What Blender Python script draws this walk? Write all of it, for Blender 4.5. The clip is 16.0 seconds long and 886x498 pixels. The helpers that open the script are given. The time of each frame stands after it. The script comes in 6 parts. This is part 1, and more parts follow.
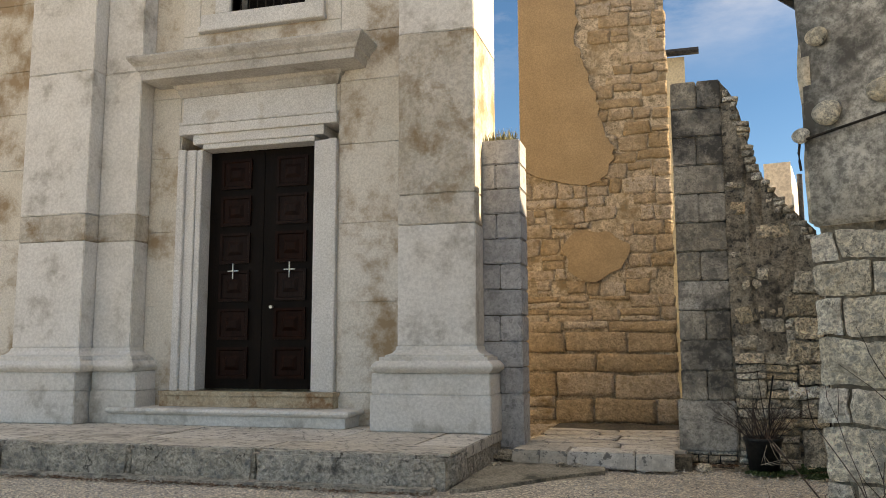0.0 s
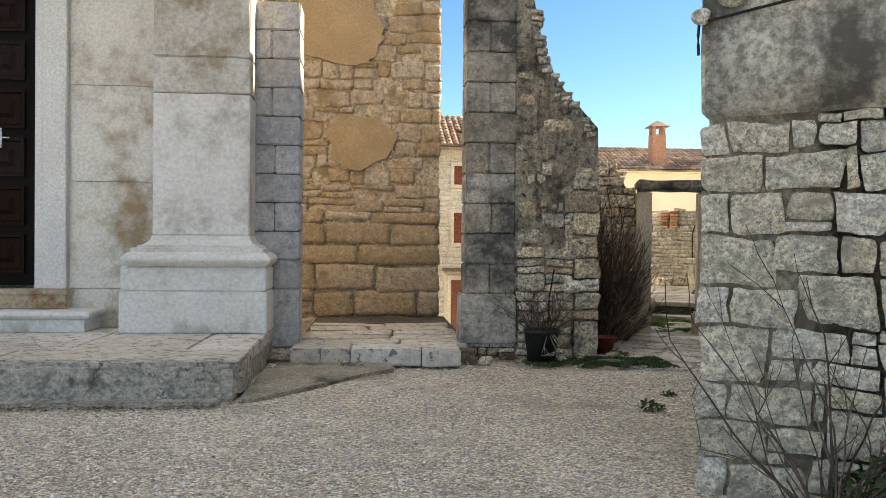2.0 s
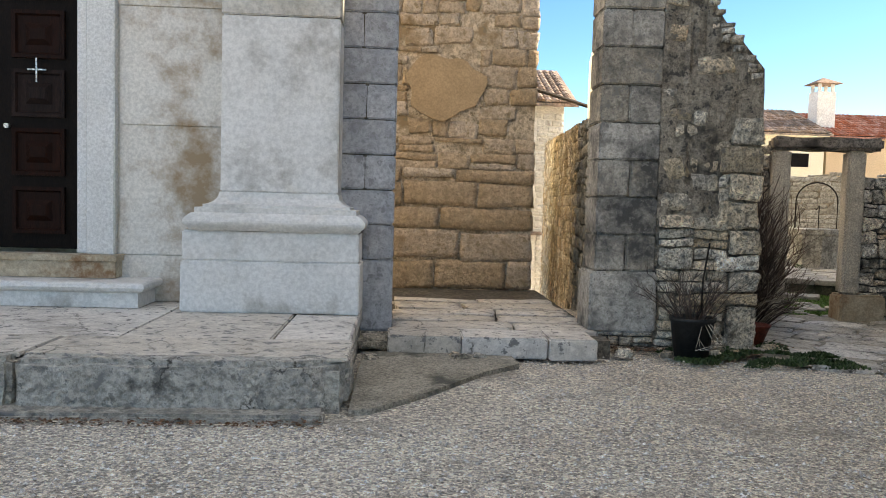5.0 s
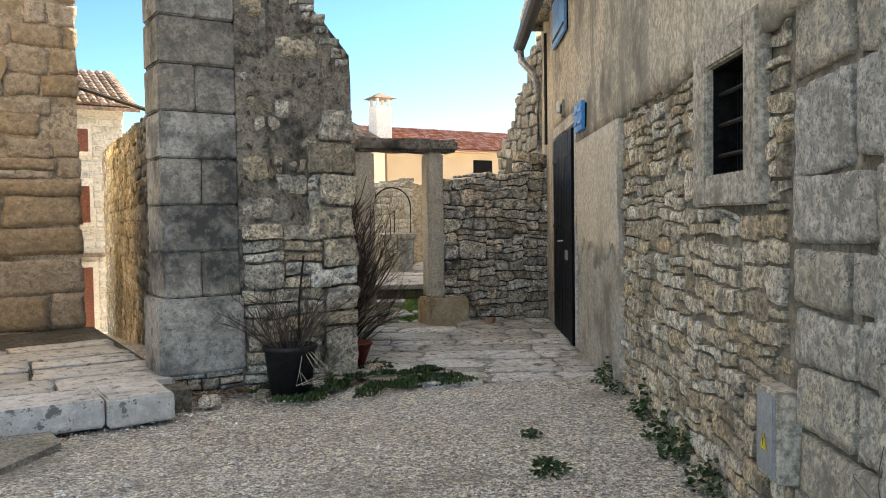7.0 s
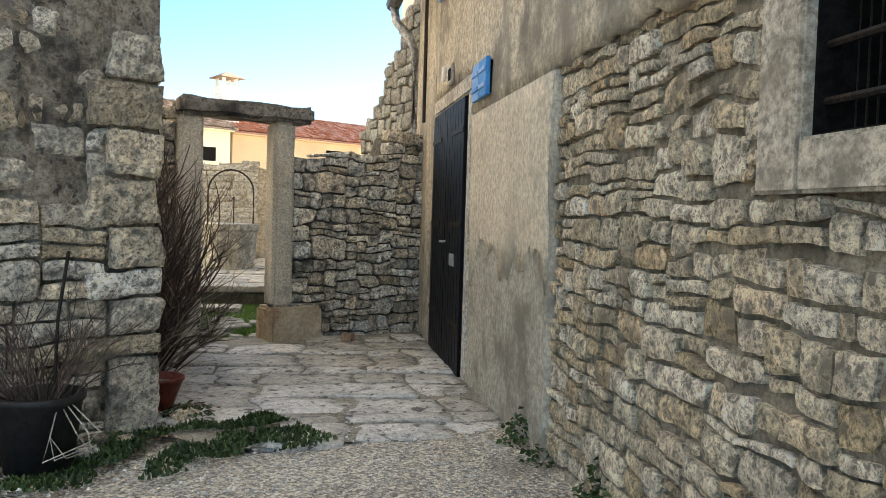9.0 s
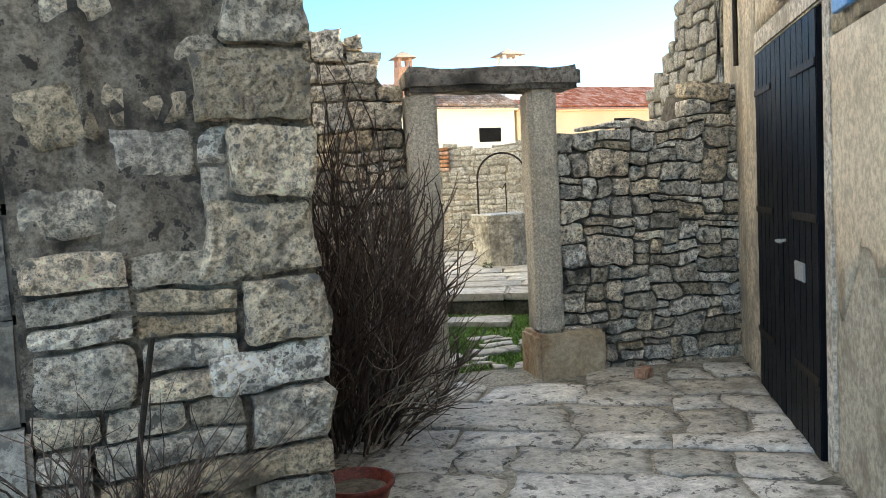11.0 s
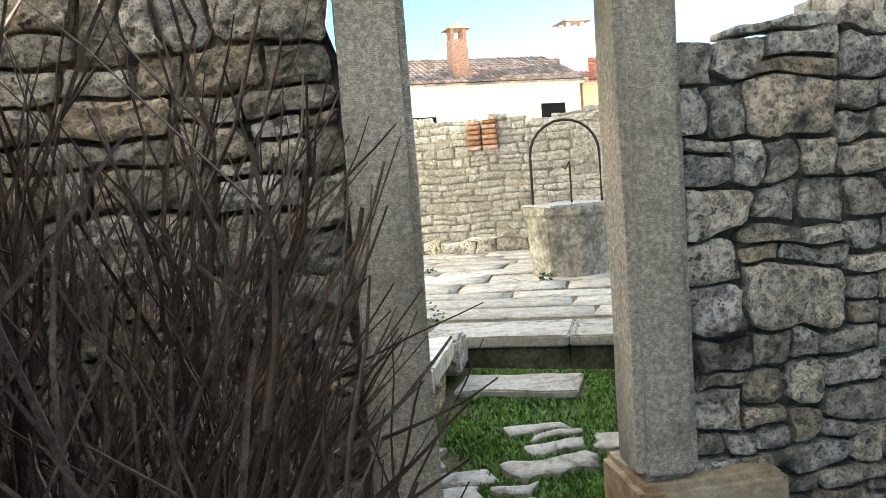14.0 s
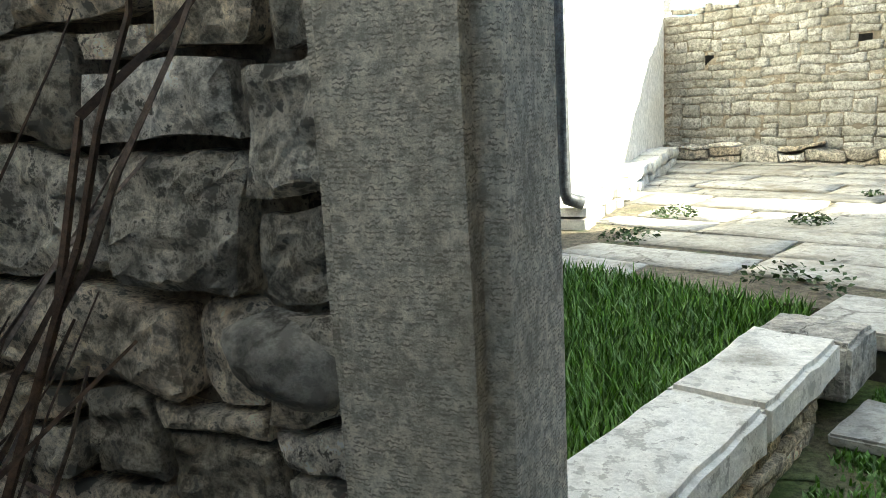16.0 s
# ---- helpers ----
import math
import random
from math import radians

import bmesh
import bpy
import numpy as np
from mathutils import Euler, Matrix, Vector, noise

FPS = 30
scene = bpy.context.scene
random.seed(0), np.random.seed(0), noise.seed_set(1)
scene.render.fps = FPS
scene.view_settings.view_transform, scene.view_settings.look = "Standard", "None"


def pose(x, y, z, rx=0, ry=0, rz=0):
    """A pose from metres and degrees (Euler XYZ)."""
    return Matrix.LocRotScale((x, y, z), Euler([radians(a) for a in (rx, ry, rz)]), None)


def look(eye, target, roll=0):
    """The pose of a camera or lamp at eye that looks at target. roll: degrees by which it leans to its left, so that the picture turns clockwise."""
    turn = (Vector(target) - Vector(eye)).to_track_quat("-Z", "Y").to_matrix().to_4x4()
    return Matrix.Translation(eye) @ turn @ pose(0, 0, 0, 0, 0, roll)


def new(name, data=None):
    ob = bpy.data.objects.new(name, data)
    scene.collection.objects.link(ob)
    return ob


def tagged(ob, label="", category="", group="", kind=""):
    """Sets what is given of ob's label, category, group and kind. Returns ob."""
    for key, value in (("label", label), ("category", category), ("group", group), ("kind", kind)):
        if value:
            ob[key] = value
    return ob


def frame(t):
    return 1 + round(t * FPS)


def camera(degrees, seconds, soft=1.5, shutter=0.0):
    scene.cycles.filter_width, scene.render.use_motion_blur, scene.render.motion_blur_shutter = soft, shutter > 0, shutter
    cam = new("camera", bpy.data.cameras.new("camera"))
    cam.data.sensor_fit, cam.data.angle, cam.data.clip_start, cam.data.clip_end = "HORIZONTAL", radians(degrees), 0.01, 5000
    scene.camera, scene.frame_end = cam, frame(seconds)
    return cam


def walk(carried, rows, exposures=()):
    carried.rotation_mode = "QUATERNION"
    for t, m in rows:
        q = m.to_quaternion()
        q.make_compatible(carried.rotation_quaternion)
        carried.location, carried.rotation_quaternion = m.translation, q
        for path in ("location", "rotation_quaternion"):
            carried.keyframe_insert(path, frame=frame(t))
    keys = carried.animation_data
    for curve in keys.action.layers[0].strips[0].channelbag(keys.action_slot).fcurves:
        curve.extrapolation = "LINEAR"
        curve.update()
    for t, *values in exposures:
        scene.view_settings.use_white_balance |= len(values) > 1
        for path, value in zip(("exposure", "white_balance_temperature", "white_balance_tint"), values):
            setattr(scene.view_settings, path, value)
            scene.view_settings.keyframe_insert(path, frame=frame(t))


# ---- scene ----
cam = camera(58.0, 16.0, soft=0.7)
PATH = [
    (0, (0.465, -0.097, 1.297), (-0.079, 1.81, 1.55), -0.2),
    (0.5, (0.248, 0.035, 1.288), (-0.077, 2.002, 1.447), 0.2),
    (1, (0.004, 0.273, 1.257), (-0.144, 2.267, 1.317), 1.0),
    (1.5, (-0.217, 0.464, 1.265), (-0.167, 2.463, 1.277), 0.7),
    (2, (-0.482, 0.657, 1.314), (-0.311, 2.649, 1.296), 0.5),
    (2.5, (-0.661, 0.929, 1.294), (-0.446, 2.917, 1.283), 0.2),
    (3, (-0.818, 1.186, 1.321), (-0.612, 3.175, 1.291), 0.2),
    (3.2, (-0.883, 1.275, 1.318), (-0.709, 3.267, 1.276), 0.2),
    (5.3, (-1.289, 2.546, 1.339), (-1.181, 4.54, 1.213), 1.6),
    (5.5, (-1.294, 2.662, 1.343), (-0.944, 4.627, 1.224), 2.3),
    (5.6, (-1.279, 2.708, 1.336), (-0.851, 4.658, 1.214), 2.6),
    (6, (-1.188, 2.961, 1.329), (-0.42, 4.805, 1.241), 0.9),
    (6.5, (-1.031, 3.311, 1.346), (-0.073, 5.064, 1.252), -0.8),
    (7, (-0.877, 3.704, 1.297), (0.203, 5.386, 1.217), -0.8),
    (7.5, (-0.664, 4.115, 1.271), (0.475, 5.758, 1.203), -1.0),
    (8, (-0.391, 4.528, 1.273), (0.845, 6.095, 1.144), -0.8),
    (8.5, (-0.162, 4.908, 1.278), (1.202, 6.364, 1.141), 1.3),
    (9, (0.16, 5.337, 1.252), (1.536, 6.785, 1.165), 1.7),
    (9.5, (0.512, 5.792, 1.287), (1.728, 7.375, 1.161), -0.3),
    (10, (0.843, 6.286, 1.402), (1.882, 7.981, 1.185), -1.6),
    (10.2, (0.942, 6.399, 1.41), (1.91, 8.136, 1.198), -2.0),
    (12.3, (2.150, 8.076, 1.380), (2.788, 9.969, 1.280), -3.3),
    (12.5, (2.221, 8.283, 1.374), (2.853, 10.178, 1.278), -3.4),
    (13, (2.434, 8.746, 1.387), (3.125, 10.619, 1.272), -4.1),
    (13.5, (2.705, 9.239, 1.395), (3.370, 11.119, 1.248), -5.0),
    (14, (2.890, 9.721, 1.385), (3.492, 11.619, 1.204), -4.4),
    (14.5, (3.141, 10.173, 1.379), (3.663, 12.093, 1.176), -4.5),
    (15, (3.387, 10.599, 1.366), (3.769, 12.542, 1.084), -4.2),
    (15.5, (3.540, 11.041, 1.369), (3.554, 13.010, 1.017), -4.4),
    (16, (3.736, 11.388, 1.370), (3.237, 13.285, 0.978), -3.7),
]
EXPOSURES = [(0.0, 1.62, 10200, 13), (0.6, 1.85, 10000, 13), (2.0, 2.05, 9000, 11), (6.0, 2.15, 8200, 11), (9.0, 2.55, 8300, 8),
             (10.2, 2.65, 7900, 6), (12.5, 3.08, 7200, 4), (14.5, 3.05, 7200, 4), (16.0, 2.9, 7000, -4)]
walk(cam, [(t, look(eye, target, roll)) for t, eye, target, roll in PATH], EXPOSURES)

# ---- world, sun, exposure ----
world = bpy.data.worlds.new("sky")
scene.world = world
world.use_nodes = True
wn = world.node_tree
SKY = wn.nodes.new("ShaderNodeTexSky")
SKY.sky_type = 'NISHITA'
SKY.sun_disc = False
SUN_DIR = Vector((0.93, 0.22, 0.46)).normalized()
SKY.sun_elevation = math.asin(SUN_DIR.z)
SKY.sun_rotation = math.atan2(SUN_DIR.x, SUN_DIR.y)
SKY.air_density, SKY.dust_density, SKY.ozone_density = 0.7, 0.15, 3.5
# thin high cloud: white patches over the blue
tc = wn.nodes.new("ShaderNodeTexCoord")
mp = wn.nodes.new("ShaderNodeMapping")
mp.inputs["Scale"].default_value = (1.6, 1.6, 5.0)
cl = wn.nodes.new("ShaderNodeTexNoise")
cl.inputs["Scale"].default_value, cl.inputs["Detail"].default_value, cl.inputs["Roughness"].default_value = 2.2, 8, 0.62
cr = wn.nodes.new("ShaderNodeValToRGB")
cr.color_ramp.elements[0].position, cr.color_ramp.elements[1].position = 0.40, 0.72
mx = wn.nodes.new("ShaderNodeMix")
mx.data_type = 'RGBA'
mx.inputs["B"].default_value = (4.4, 4.5, 4.7, 1)
wn.links.new(tc.outputs["Generated"], mp.inputs["Vector"])
wn.links.new(mp.outputs["Vector"], cl.inputs["Vector"])
wn.links.new(cl.outputs["Fac"], cr.inputs["Fac"])
# the cloud lies overhead and thins out to clear blue towards the horizon
sp = wn.nodes.new("ShaderNodeSeparateXYZ")
up = wn.nodes.new("ShaderNodeMapRange")
up.interpolation_type = 'SMOOTHSTEP'
up.inputs["From Min"].default_value, up.inputs["From Max"].default_value = 0.28, 0.62
cm = wn.nodes.new("ShaderNodeMath")
cm.operation = 'MULTIPLY'
wn.links.new(tc.outputs["Generated"], sp.inputs[0])
wn.links.new(sp.outputs["Z"], up.inputs["Value"])
wn.links.new(cr.outputs["Color"], cm.inputs[0])
wn.links.new(up.outputs["Result"], cm.inputs[1])
wn.links.new(cm.outputs[0], mx.inputs["Factor"])
deep = wn.nodes.new("ShaderNodeHueSaturation")
deep.inputs["Saturation"].default_value, deep.inputs["Value"].default_value = 1.2, 0.53
wn.links.new(SKY.outputs["Color"], deep.inputs["Color"])
wn.links.new(deep.outputs["Color"], mx.inputs["A"])
wn.links.new(mx.outputs["Result"], wn.nodes["Background"].inputs["Color"])
wn.nodes["Background"].inputs["Strength"].default_value = 0.15

sun_data = bpy.data.lights.new("sun", 'SUN')
sun_data.energy, sun_data.angle, sun_data.color = 4.2, radians(0.5), (1.0, 0.93, 0.82)
sun = new("sun", sun_data)
sun.matrix_world = look(SUN_DIR * 60, (0, 0, 0))


# ---- materials ----
def material(name, a, b, rough=0.85, bump=0.4, grain=30.0, patch=2.5, stain=None, stain_at=(0.52, 0.68), stain_scale=1.7, vary=0.25,
             island=False, metal=0.0, stretch=(1, 1, 1), pits=0.0, spec=0.3, streak=None, bump_dist=0.012, cells=0.0, speck=None, gc=(0.5, 1.36), palette=None, cracks=None, tool=0.0):
    """Two base colours mixed in patches, a fine grain, an optional stain colour in blotches or running streaks, and relief."""
    m = bpy.data.materials.new(name)
    m.use_nodes = True
    t = m.node_tree
    n, link = t.nodes, t.links.new
    bsdf = n["Principled BSDF"]
    bsdf.inputs["Roughness"].default_value = rough
    bsdf.inputs["Metallic"].default_value = metal
    bsdf.inputs["Specular IOR Level"].default_value = spec
    geo = n.new("ShaderNodeNewGeometry")
    mapping = n.new("ShaderNodeMapping")
    mapping.inputs["Scale"].default_value = stretch
    link(geo.outputs["Position"], mapping.inputs["Vector"])

    def tex(scale, detail=5, rgh=0.6, vec=None):
        x = n.new("ShaderNodeTexNoise")
        x.inputs["Scale"].default_value, x.inputs["Detail"].default_value, x.inputs["Roughness"].default_value = scale, detail, rgh
        link((vec or mapping).outputs[0], x.inputs["Vector"])
        return x

    def ramp(src, lo, hi):
        x = n.new("ShaderNodeMapRange")
        x.inputs["From Min"].default_value, x.inputs["From Max"].default_value = lo, hi
        link(src, x.inputs["Value"])
        return x.outputs["Result"]

    def mix(fac, ca, cb, kind='MIX'):
        x = n.new("ShaderNodeMix")
        x.data_type, x.blend_type = 'RGBA', kind
        for sock, v in (("Factor", fac), ("A", ca), ("B", cb)):
            if isinstance(v, (tuple, float, int)):
                x.inputs[sock].default_value = (*v, 1) if isinstance(v, tuple) else v
            else:
                link(v, x.inputs[sock])
        return x.outputs["Result"]

    big, fine = tex(patch), tex(grain, 8, 0.78)
    col = mix(ramp(big.outputs["Fac"], 0.36, 0.64), a, b)
    g = n.new("ShaderNodeMapRange")
    g.inputs["From Min"].default_value, g.inputs["From Max"].default_value = 0.41, 0.59
    g.inputs["To Min"].default_value, g.inputs["To Max"].default_value = gc
    link(fine.outputs["Fac"], g.inputs["Value"])
    gray = n.new("ShaderNodeCombineColor")
    for k in range(3):
        link(g.outputs["Result"], gray.inputs[k])
    col = mix(1.0, col, gray.outputs["Color"], 'MULTIPLY')
    if cells:
        for sc, lo, hi in ((cells, 0.55, 1.5), (cells * 2.4, 0.65, 1.35)):
            vc = n.new("ShaderNodeTexVoronoi")
            vc.inputs["Scale"].default_value = sc
            link(geo.outputs["Position"], vc.inputs["Vector"])
            sep = n.new("ShaderNodeSeparateColor")
            link(vc.outputs["Color"], sep.inputs["Color"])
            cm = n.new("ShaderNodeMapRange")
            cm.inputs["To Min"].default_value, cm.inputs["To Max"].default_value = lo, hi
            link(sep.outputs[0], cm.inputs["Value"])
            cc = n.new("ShaderNodeCombineColor")
            for k in range(3):
                link(cm.outputs["Result"], cc.inputs[k])
            col = mix(1.0, col, cc.outputs["Color"], 'MULTIPLY')
    if vary:
        if island:
            rnd = geo.outputs["Random Per Island"]
        else:
            rnd = n.new("ShaderNodeObjectInfo").outputs["Random"]
        v = n.new("ShaderNodeMapRange")
        v.inputs["To Min"].default_value, v.inputs["To Max"].default_value = 1 - vary, 1 + vary
        link(rnd, v.inputs["Value"])
        hs = n.new("ShaderNodeHueSaturation")
        link(v.outputs["Result"], hs.inputs["Value"])
        hv = n.new("ShaderNodeMapRange")
        hv.inputs["To Min"].default_value, hv.inputs["To Max"].default_value = 1.25, 0.7
        link(rnd, hv.inputs["Value"])
        link(hv.outputs["Result"], hs.inputs["Saturation"])
        link(col, hs.inputs["Color"])
        col = hs.outputs["Color"]
    if palette:
        pr = n.new("ShaderNodeValToRGB")
        while len(pr.color_ramp.elements) < len(palette):
            pr.color_ramp.elements.new(0.5)
        for k, c in enumerate(palette):
            pr.color_ramp.elements[k].position, pr.color_ramp.elements[k].color = k / (len(palette) - 1), (*c, 1)
        scr = n.new("ShaderNodeMath")
        scr.operation = 'MULTIPLY'
        scr.inputs[1].default_value = 7.31
        link(geo.outputs["Random Per Island"] if island else n.new("ShaderNodeObjectInfo").outputs["Random"], scr.inputs[0])
        fr = n.new("ShaderNodeMath")
        fr.operation = 'FRACT'
        link(scr.outputs[0], fr.inputs[0])
        link(fr.outputs[0], pr.inputs["Fac"])
        col = mix(1.0, col, pr.outputs["Color"], 'MULTIPLY')
    if cracks:
        ck = n.new("ShaderNodeTexVoronoi")
        ck.feature = 'DISTANCE_TO_EDGE'
        ck.inputs["Scale"].default_value = cracks
        wob = n.new("ShaderNodeMix")
        wob.data_type = 'VECTOR'
        wob.inputs["Factor"].default_value = 0.18
        link(geo.outputs["Position"], wob.inputs["A"])
        link(tex(cracks * 2.2, 5, 0.65).outputs["Color"], wob.inputs["B"])
        link(wob.outputs["Result"], ck.inputs["Vector"])
        gate = tex(cracks * 0.9, 4, 0.6)
        thin = n.new("ShaderNodeMath")
        thin.operation = 'MULTIPLY'
        link(ramp(ck.outputs["Distance"], 0.022, 0.0), thin.inputs[0])
        link(ramp(gate.outputs["Fac"], 0.47, 0.6), thin.inputs[1])
        col = mix(thin.outputs[0], col, (0.06, 0.053, 0.044))
    if stain:
        s1 = tex(stain_scale, 9, 0.68)
        col = mix(ramp(s1.outputs["Fac"], 0.5 + (stain_at[0] - 0.5) * 0.75, 0.5 + (stain_at[1] - 0.5) * 0.75), col, stain)
    if speck:
        sp = tex(grain * 0.5, 9, 0.72)
        col = mix(ramp(sp.outputs["Fac"], 0.55, 0.59), col, speck)
    if tool:
        wv = n.new("ShaderNodeTexWave")
        wv.bands_direction = 'Z'
        wv.inputs["Scale"].default_value, wv.inputs["Distortion"].default_value = tool, 7.0
        wv.inputs["Detail"].default_value, wv.inputs["Detail Scale"].default_value = 3, 3.0
        link(geo.outputs["Position"], wv.inputs["Vector"])
        tg = tex(grain * 1.4, 3, 0.7)
        tm = n.new("ShaderNodeMath")
        tm.operation = 'MULTIPLY'
        link(ramp(wv.outputs["Fac"], 0.5, 0.1), tm.inputs[0])
        link(ramp(tg.outputs["Fac"], 0.44, 0.56), tm.inputs[1])
        col = mix(tm.outputs[0], col, (0.27, 0.245, 0.2))
    if streak:
        sm = n.new("ShaderNodeMapping")
        sm.inputs["Scale"].default_value = (3.0, 3.0, 0.7)
        link(geo.outputs["Position"], sm.inputs["Vector"])
        s2 = tex(1.0, 7, 0.65, sm)
        col = mix(ramp(s2.outputs["Fac"], 0.5, 0.72), col, streak)
    link(col, bsdf.inputs["Base Color"])
    height = n.new("ShaderNodeMath")
    height.operation = 'ADD'
    mid = tex(grain * 0.28, 5, 0.65)
    link(fine.outputs["Fac"], height.inputs[0])
    link(mid.outputs["Fac"], height.inputs[1])
    out = height.outputs[0]
    if pits:
        vo = n.new("ShaderNodeTexVoronoi")
        vo.inputs["Scale"].default_value = grain * 0.9
        link(mapping.outputs[0], vo.inputs["Vector"])
        h2 = n.new("ShaderNodeMath")
        h2.operation = 'MULTIPLY_ADD'
        h2.inputs[1].default_value = pits
        link(ramp(vo.outputs["Distance"], 0.0, 0.5), h2.inputs[0])
        link(out, h2.inputs[2])
        out = h2.outputs[0]
    bp = n.new("ShaderNodeBump")
    bp.inputs["Strength"].default_value, bp.inputs["Distance"].default_value = bump, bump_dist
    link(out, bp.inputs["Height"])
    link(bp.outputs["Normal"], bsdf.inputs["Normal"])
    return m


# per-stone tints from white limestone to ochre
TINTS = ((1.12, 1.10, 1.08), (0.98, 0.97, 0.95), (1.02, 0.92, 0.78), (0.82, 0.81, 0.80), (1.15, 1.13, 1.10), (1.0, 0.86, 0.70), (0.9, 0.9, 0.9))
M_GRAVEL = material("gravel", (0.79, 0.715, 0.60), (0.66, 0.585, 0.485), 0.95, 1.0, 46, 0.7, stain=(0.30, 0.265, 0.21), stain_scale=0.8, stain_at=(0.55, 0.78), vary=0, pits=1.4, bump_dist=0.03, cells=48, gc=(0.62, 1.3))
M_PEBBLE = material("pebble", (0.624, 0.598, 0.546), (0.429, 0.403, 0.364), 0.9, 0.3, 60, 5, vary=0.45, island=True)
M_PATCH = material("old_cement_patch", (0.360, 0.328, 0.268), (0.252, 0.233, 0.189), 0.9, 0.9, 45, 3, stain=(0.08, 0.08, 0.065), vary=0, pits=0.6)
M_SLAB = material("worn_limestone_slab", (0.621, 0.578, 0.512), (0.500, 0.460, 0.400), 0.75, 0.5, 22, 2.0, stain=(0.20, 0.18, 0.155), stain_at=(0.56, 0.8), vary=0.1, speck=(0.193, 0.185, 0.172), cracks=2.2, gc=(0.8, 1.15))
M_KERB = material("pitted_grey_limestone", (0.56, 0.52, 0.45), (0.42, 0.39, 0.335), 0.9, 1.0, 20, 3.5, stain=(0.07, 0.068, 0.062), stain_scale=3.2, stain_at=(0.57, 0.76), vary=0.1, pits=0.8, speck=(0.25, 0.24, 0.22), bump_dist=0.035, gc=(0.6, 1.3), cracks=3.0)
M_FACADE = material("facade_plaster", (0.627, 0.594, 0.532), (0.538, 0.498, 0.431), 0.88, 0.45, 32, 1.1, stain=(0.30, 0.215, 0.135), stain_scale=1.1, stain_at=(0.5, 0.68), vary=0.05, gc=(0.84, 1.12))
M_ASHLAR = material("pale_ashlar", (0.655, 0.638, 0.609), (0.575, 0.558, 0.523), 0.8, 0.35, 26, 1.4, stain=(0.27, 0.245, 0.21), stain_scale=1.4, stain_at=(0.56, 0.78), vary=0.05, gc=(0.86, 1.1))
M_WORN = material("worn_stucco", (0.56, 0.535, 0.49), (0.42, 0.385, 0.33), 0.9, 0.9, 18, 2.2, stain=(0.26, 0.195, 0.125), stain_scale=1.6, stain_at=(0.5, 0.66), vary=0.06, gc=(0.8, 1.14))
M_FRAME = material("white_marble", (0.66, 0.655, 0.64), (0.58, 0.57, 0.55), 0.6, 0.2, 40, 1.5, stain=(0.36, 0.30, 0.22), stain_scale=1.4, stain_at=(0.63, 0.85), vary=0.04, gc=(0.80, 1.15))
M_SILL = material("ochre_stone", (0.46, 0.39, 0.29), (0.36, 0.28, 0.19), 0.8, 0.5, 25, 3, stain=(0.22, 0.12, 0.06), stain_scale=2.6, vary=0.05, gc=(0.75, 1.18))
M_PIER1 = material("blue_grey_block", (0.432, 0.438, 0.450), (0.360, 0.366, 0.378), 0.85, 0.6, 24, 2.0, stain=(0.14, 0.14, 0.142), stain_scale=2.5, stain_at=(0.6, 0.8), vary=0.09, speck=(0.25, 0.252, 0.258), gc=(0.74, 1.2))
M_PIER2 = material("lichened_block", (0.417, 0.377, 0.316), (0.313, 0.284, 0.242), 0.9, 0.8, 30, 2.2, stain=(0.075, 0.072, 0.066), stain_scale=1.6, stain_at=(0.46, 0.64), vary=0.14, pits=0.5, speck=(0.19, 0.18, 0.16), gc=(0.6, 1.3))
M_TOWER = material("golden_sandstone", (0.549, 0.446, 0.336), (0.461, 0.363, 0.260), 0.9, 0.9, 20, 1.2, stain=(0.27, 0.19, 0.105), stain_scale=1.4, stain_at=(0.55, 0.78), vary=0.12, pits=0.4, speck=(0.33, 0.265, 0.18), bump_dist=0.035, gc=(0.7, 1.24))
M_TOWERBED = material("pale_lime_mortar", (0.594, 0.511, 0.405), (0.484, 0.404, 0.304), 0.92, 1.0, 16, 1.7, stain=(0.28, 0.21, 0.13), stain_scale=2.1, vary=0, speck=(0.227, 0.191, 0.134))
M_TOWERPLASTER = material("smooth_ochre_plaster", (0.430, 0.322, 0.206), (0.370, 0.276, 0.175), 0.9, 0.25, 40, 2.2, vary=0, gc=(0.80, 1.15))
M_RUBBLE = material("rubble_limestone", (0.78, 0.72, 0.61), (0.58, 0.52, 0.43), 0.92, 0.9, 36, 4.0, stain=(0.12, 0.112, 0.098), stain_scale=3.0, stain_at=(0.55, 0.74), vary=0.32, speck=(0.19, 0.175, 0.15), bump_dist=0.035, gc=(0.34, 1.52), palette=TINTS, cracks=9.0)
M_CREAM = material("cream_house_stone", (0.80, 0.71, 0.55), (0.65, 0.565, 0.43), 0.92, 0.9, 36, 3.5, stain=(0.19, 0.155, 0.115), stain_scale=2.6, stain_at=(0.56, 0.76), vary=0.26, speck=(0.27, 0.235, 0.18), bump_dist=0.035, gc=(0.34, 1.52), palette=TINTS, cracks=9.0)
M_CREAM_I = material("cream_house_stone_far", (0.80, 0.71, 0.55), (0.65, 0.565, 0.43), 0.92, 0.9, 36, 3.5, stain=(0.19, 0.155, 0.115), stain_scale=2.6, stain_at=(0.56, 0.76), vary=0.26, island=True, speck=(0.27, 0.235, 0.18), bump_dist=0.035, gc=(0.34, 1.52), palette=TINTS, cracks=9.0)
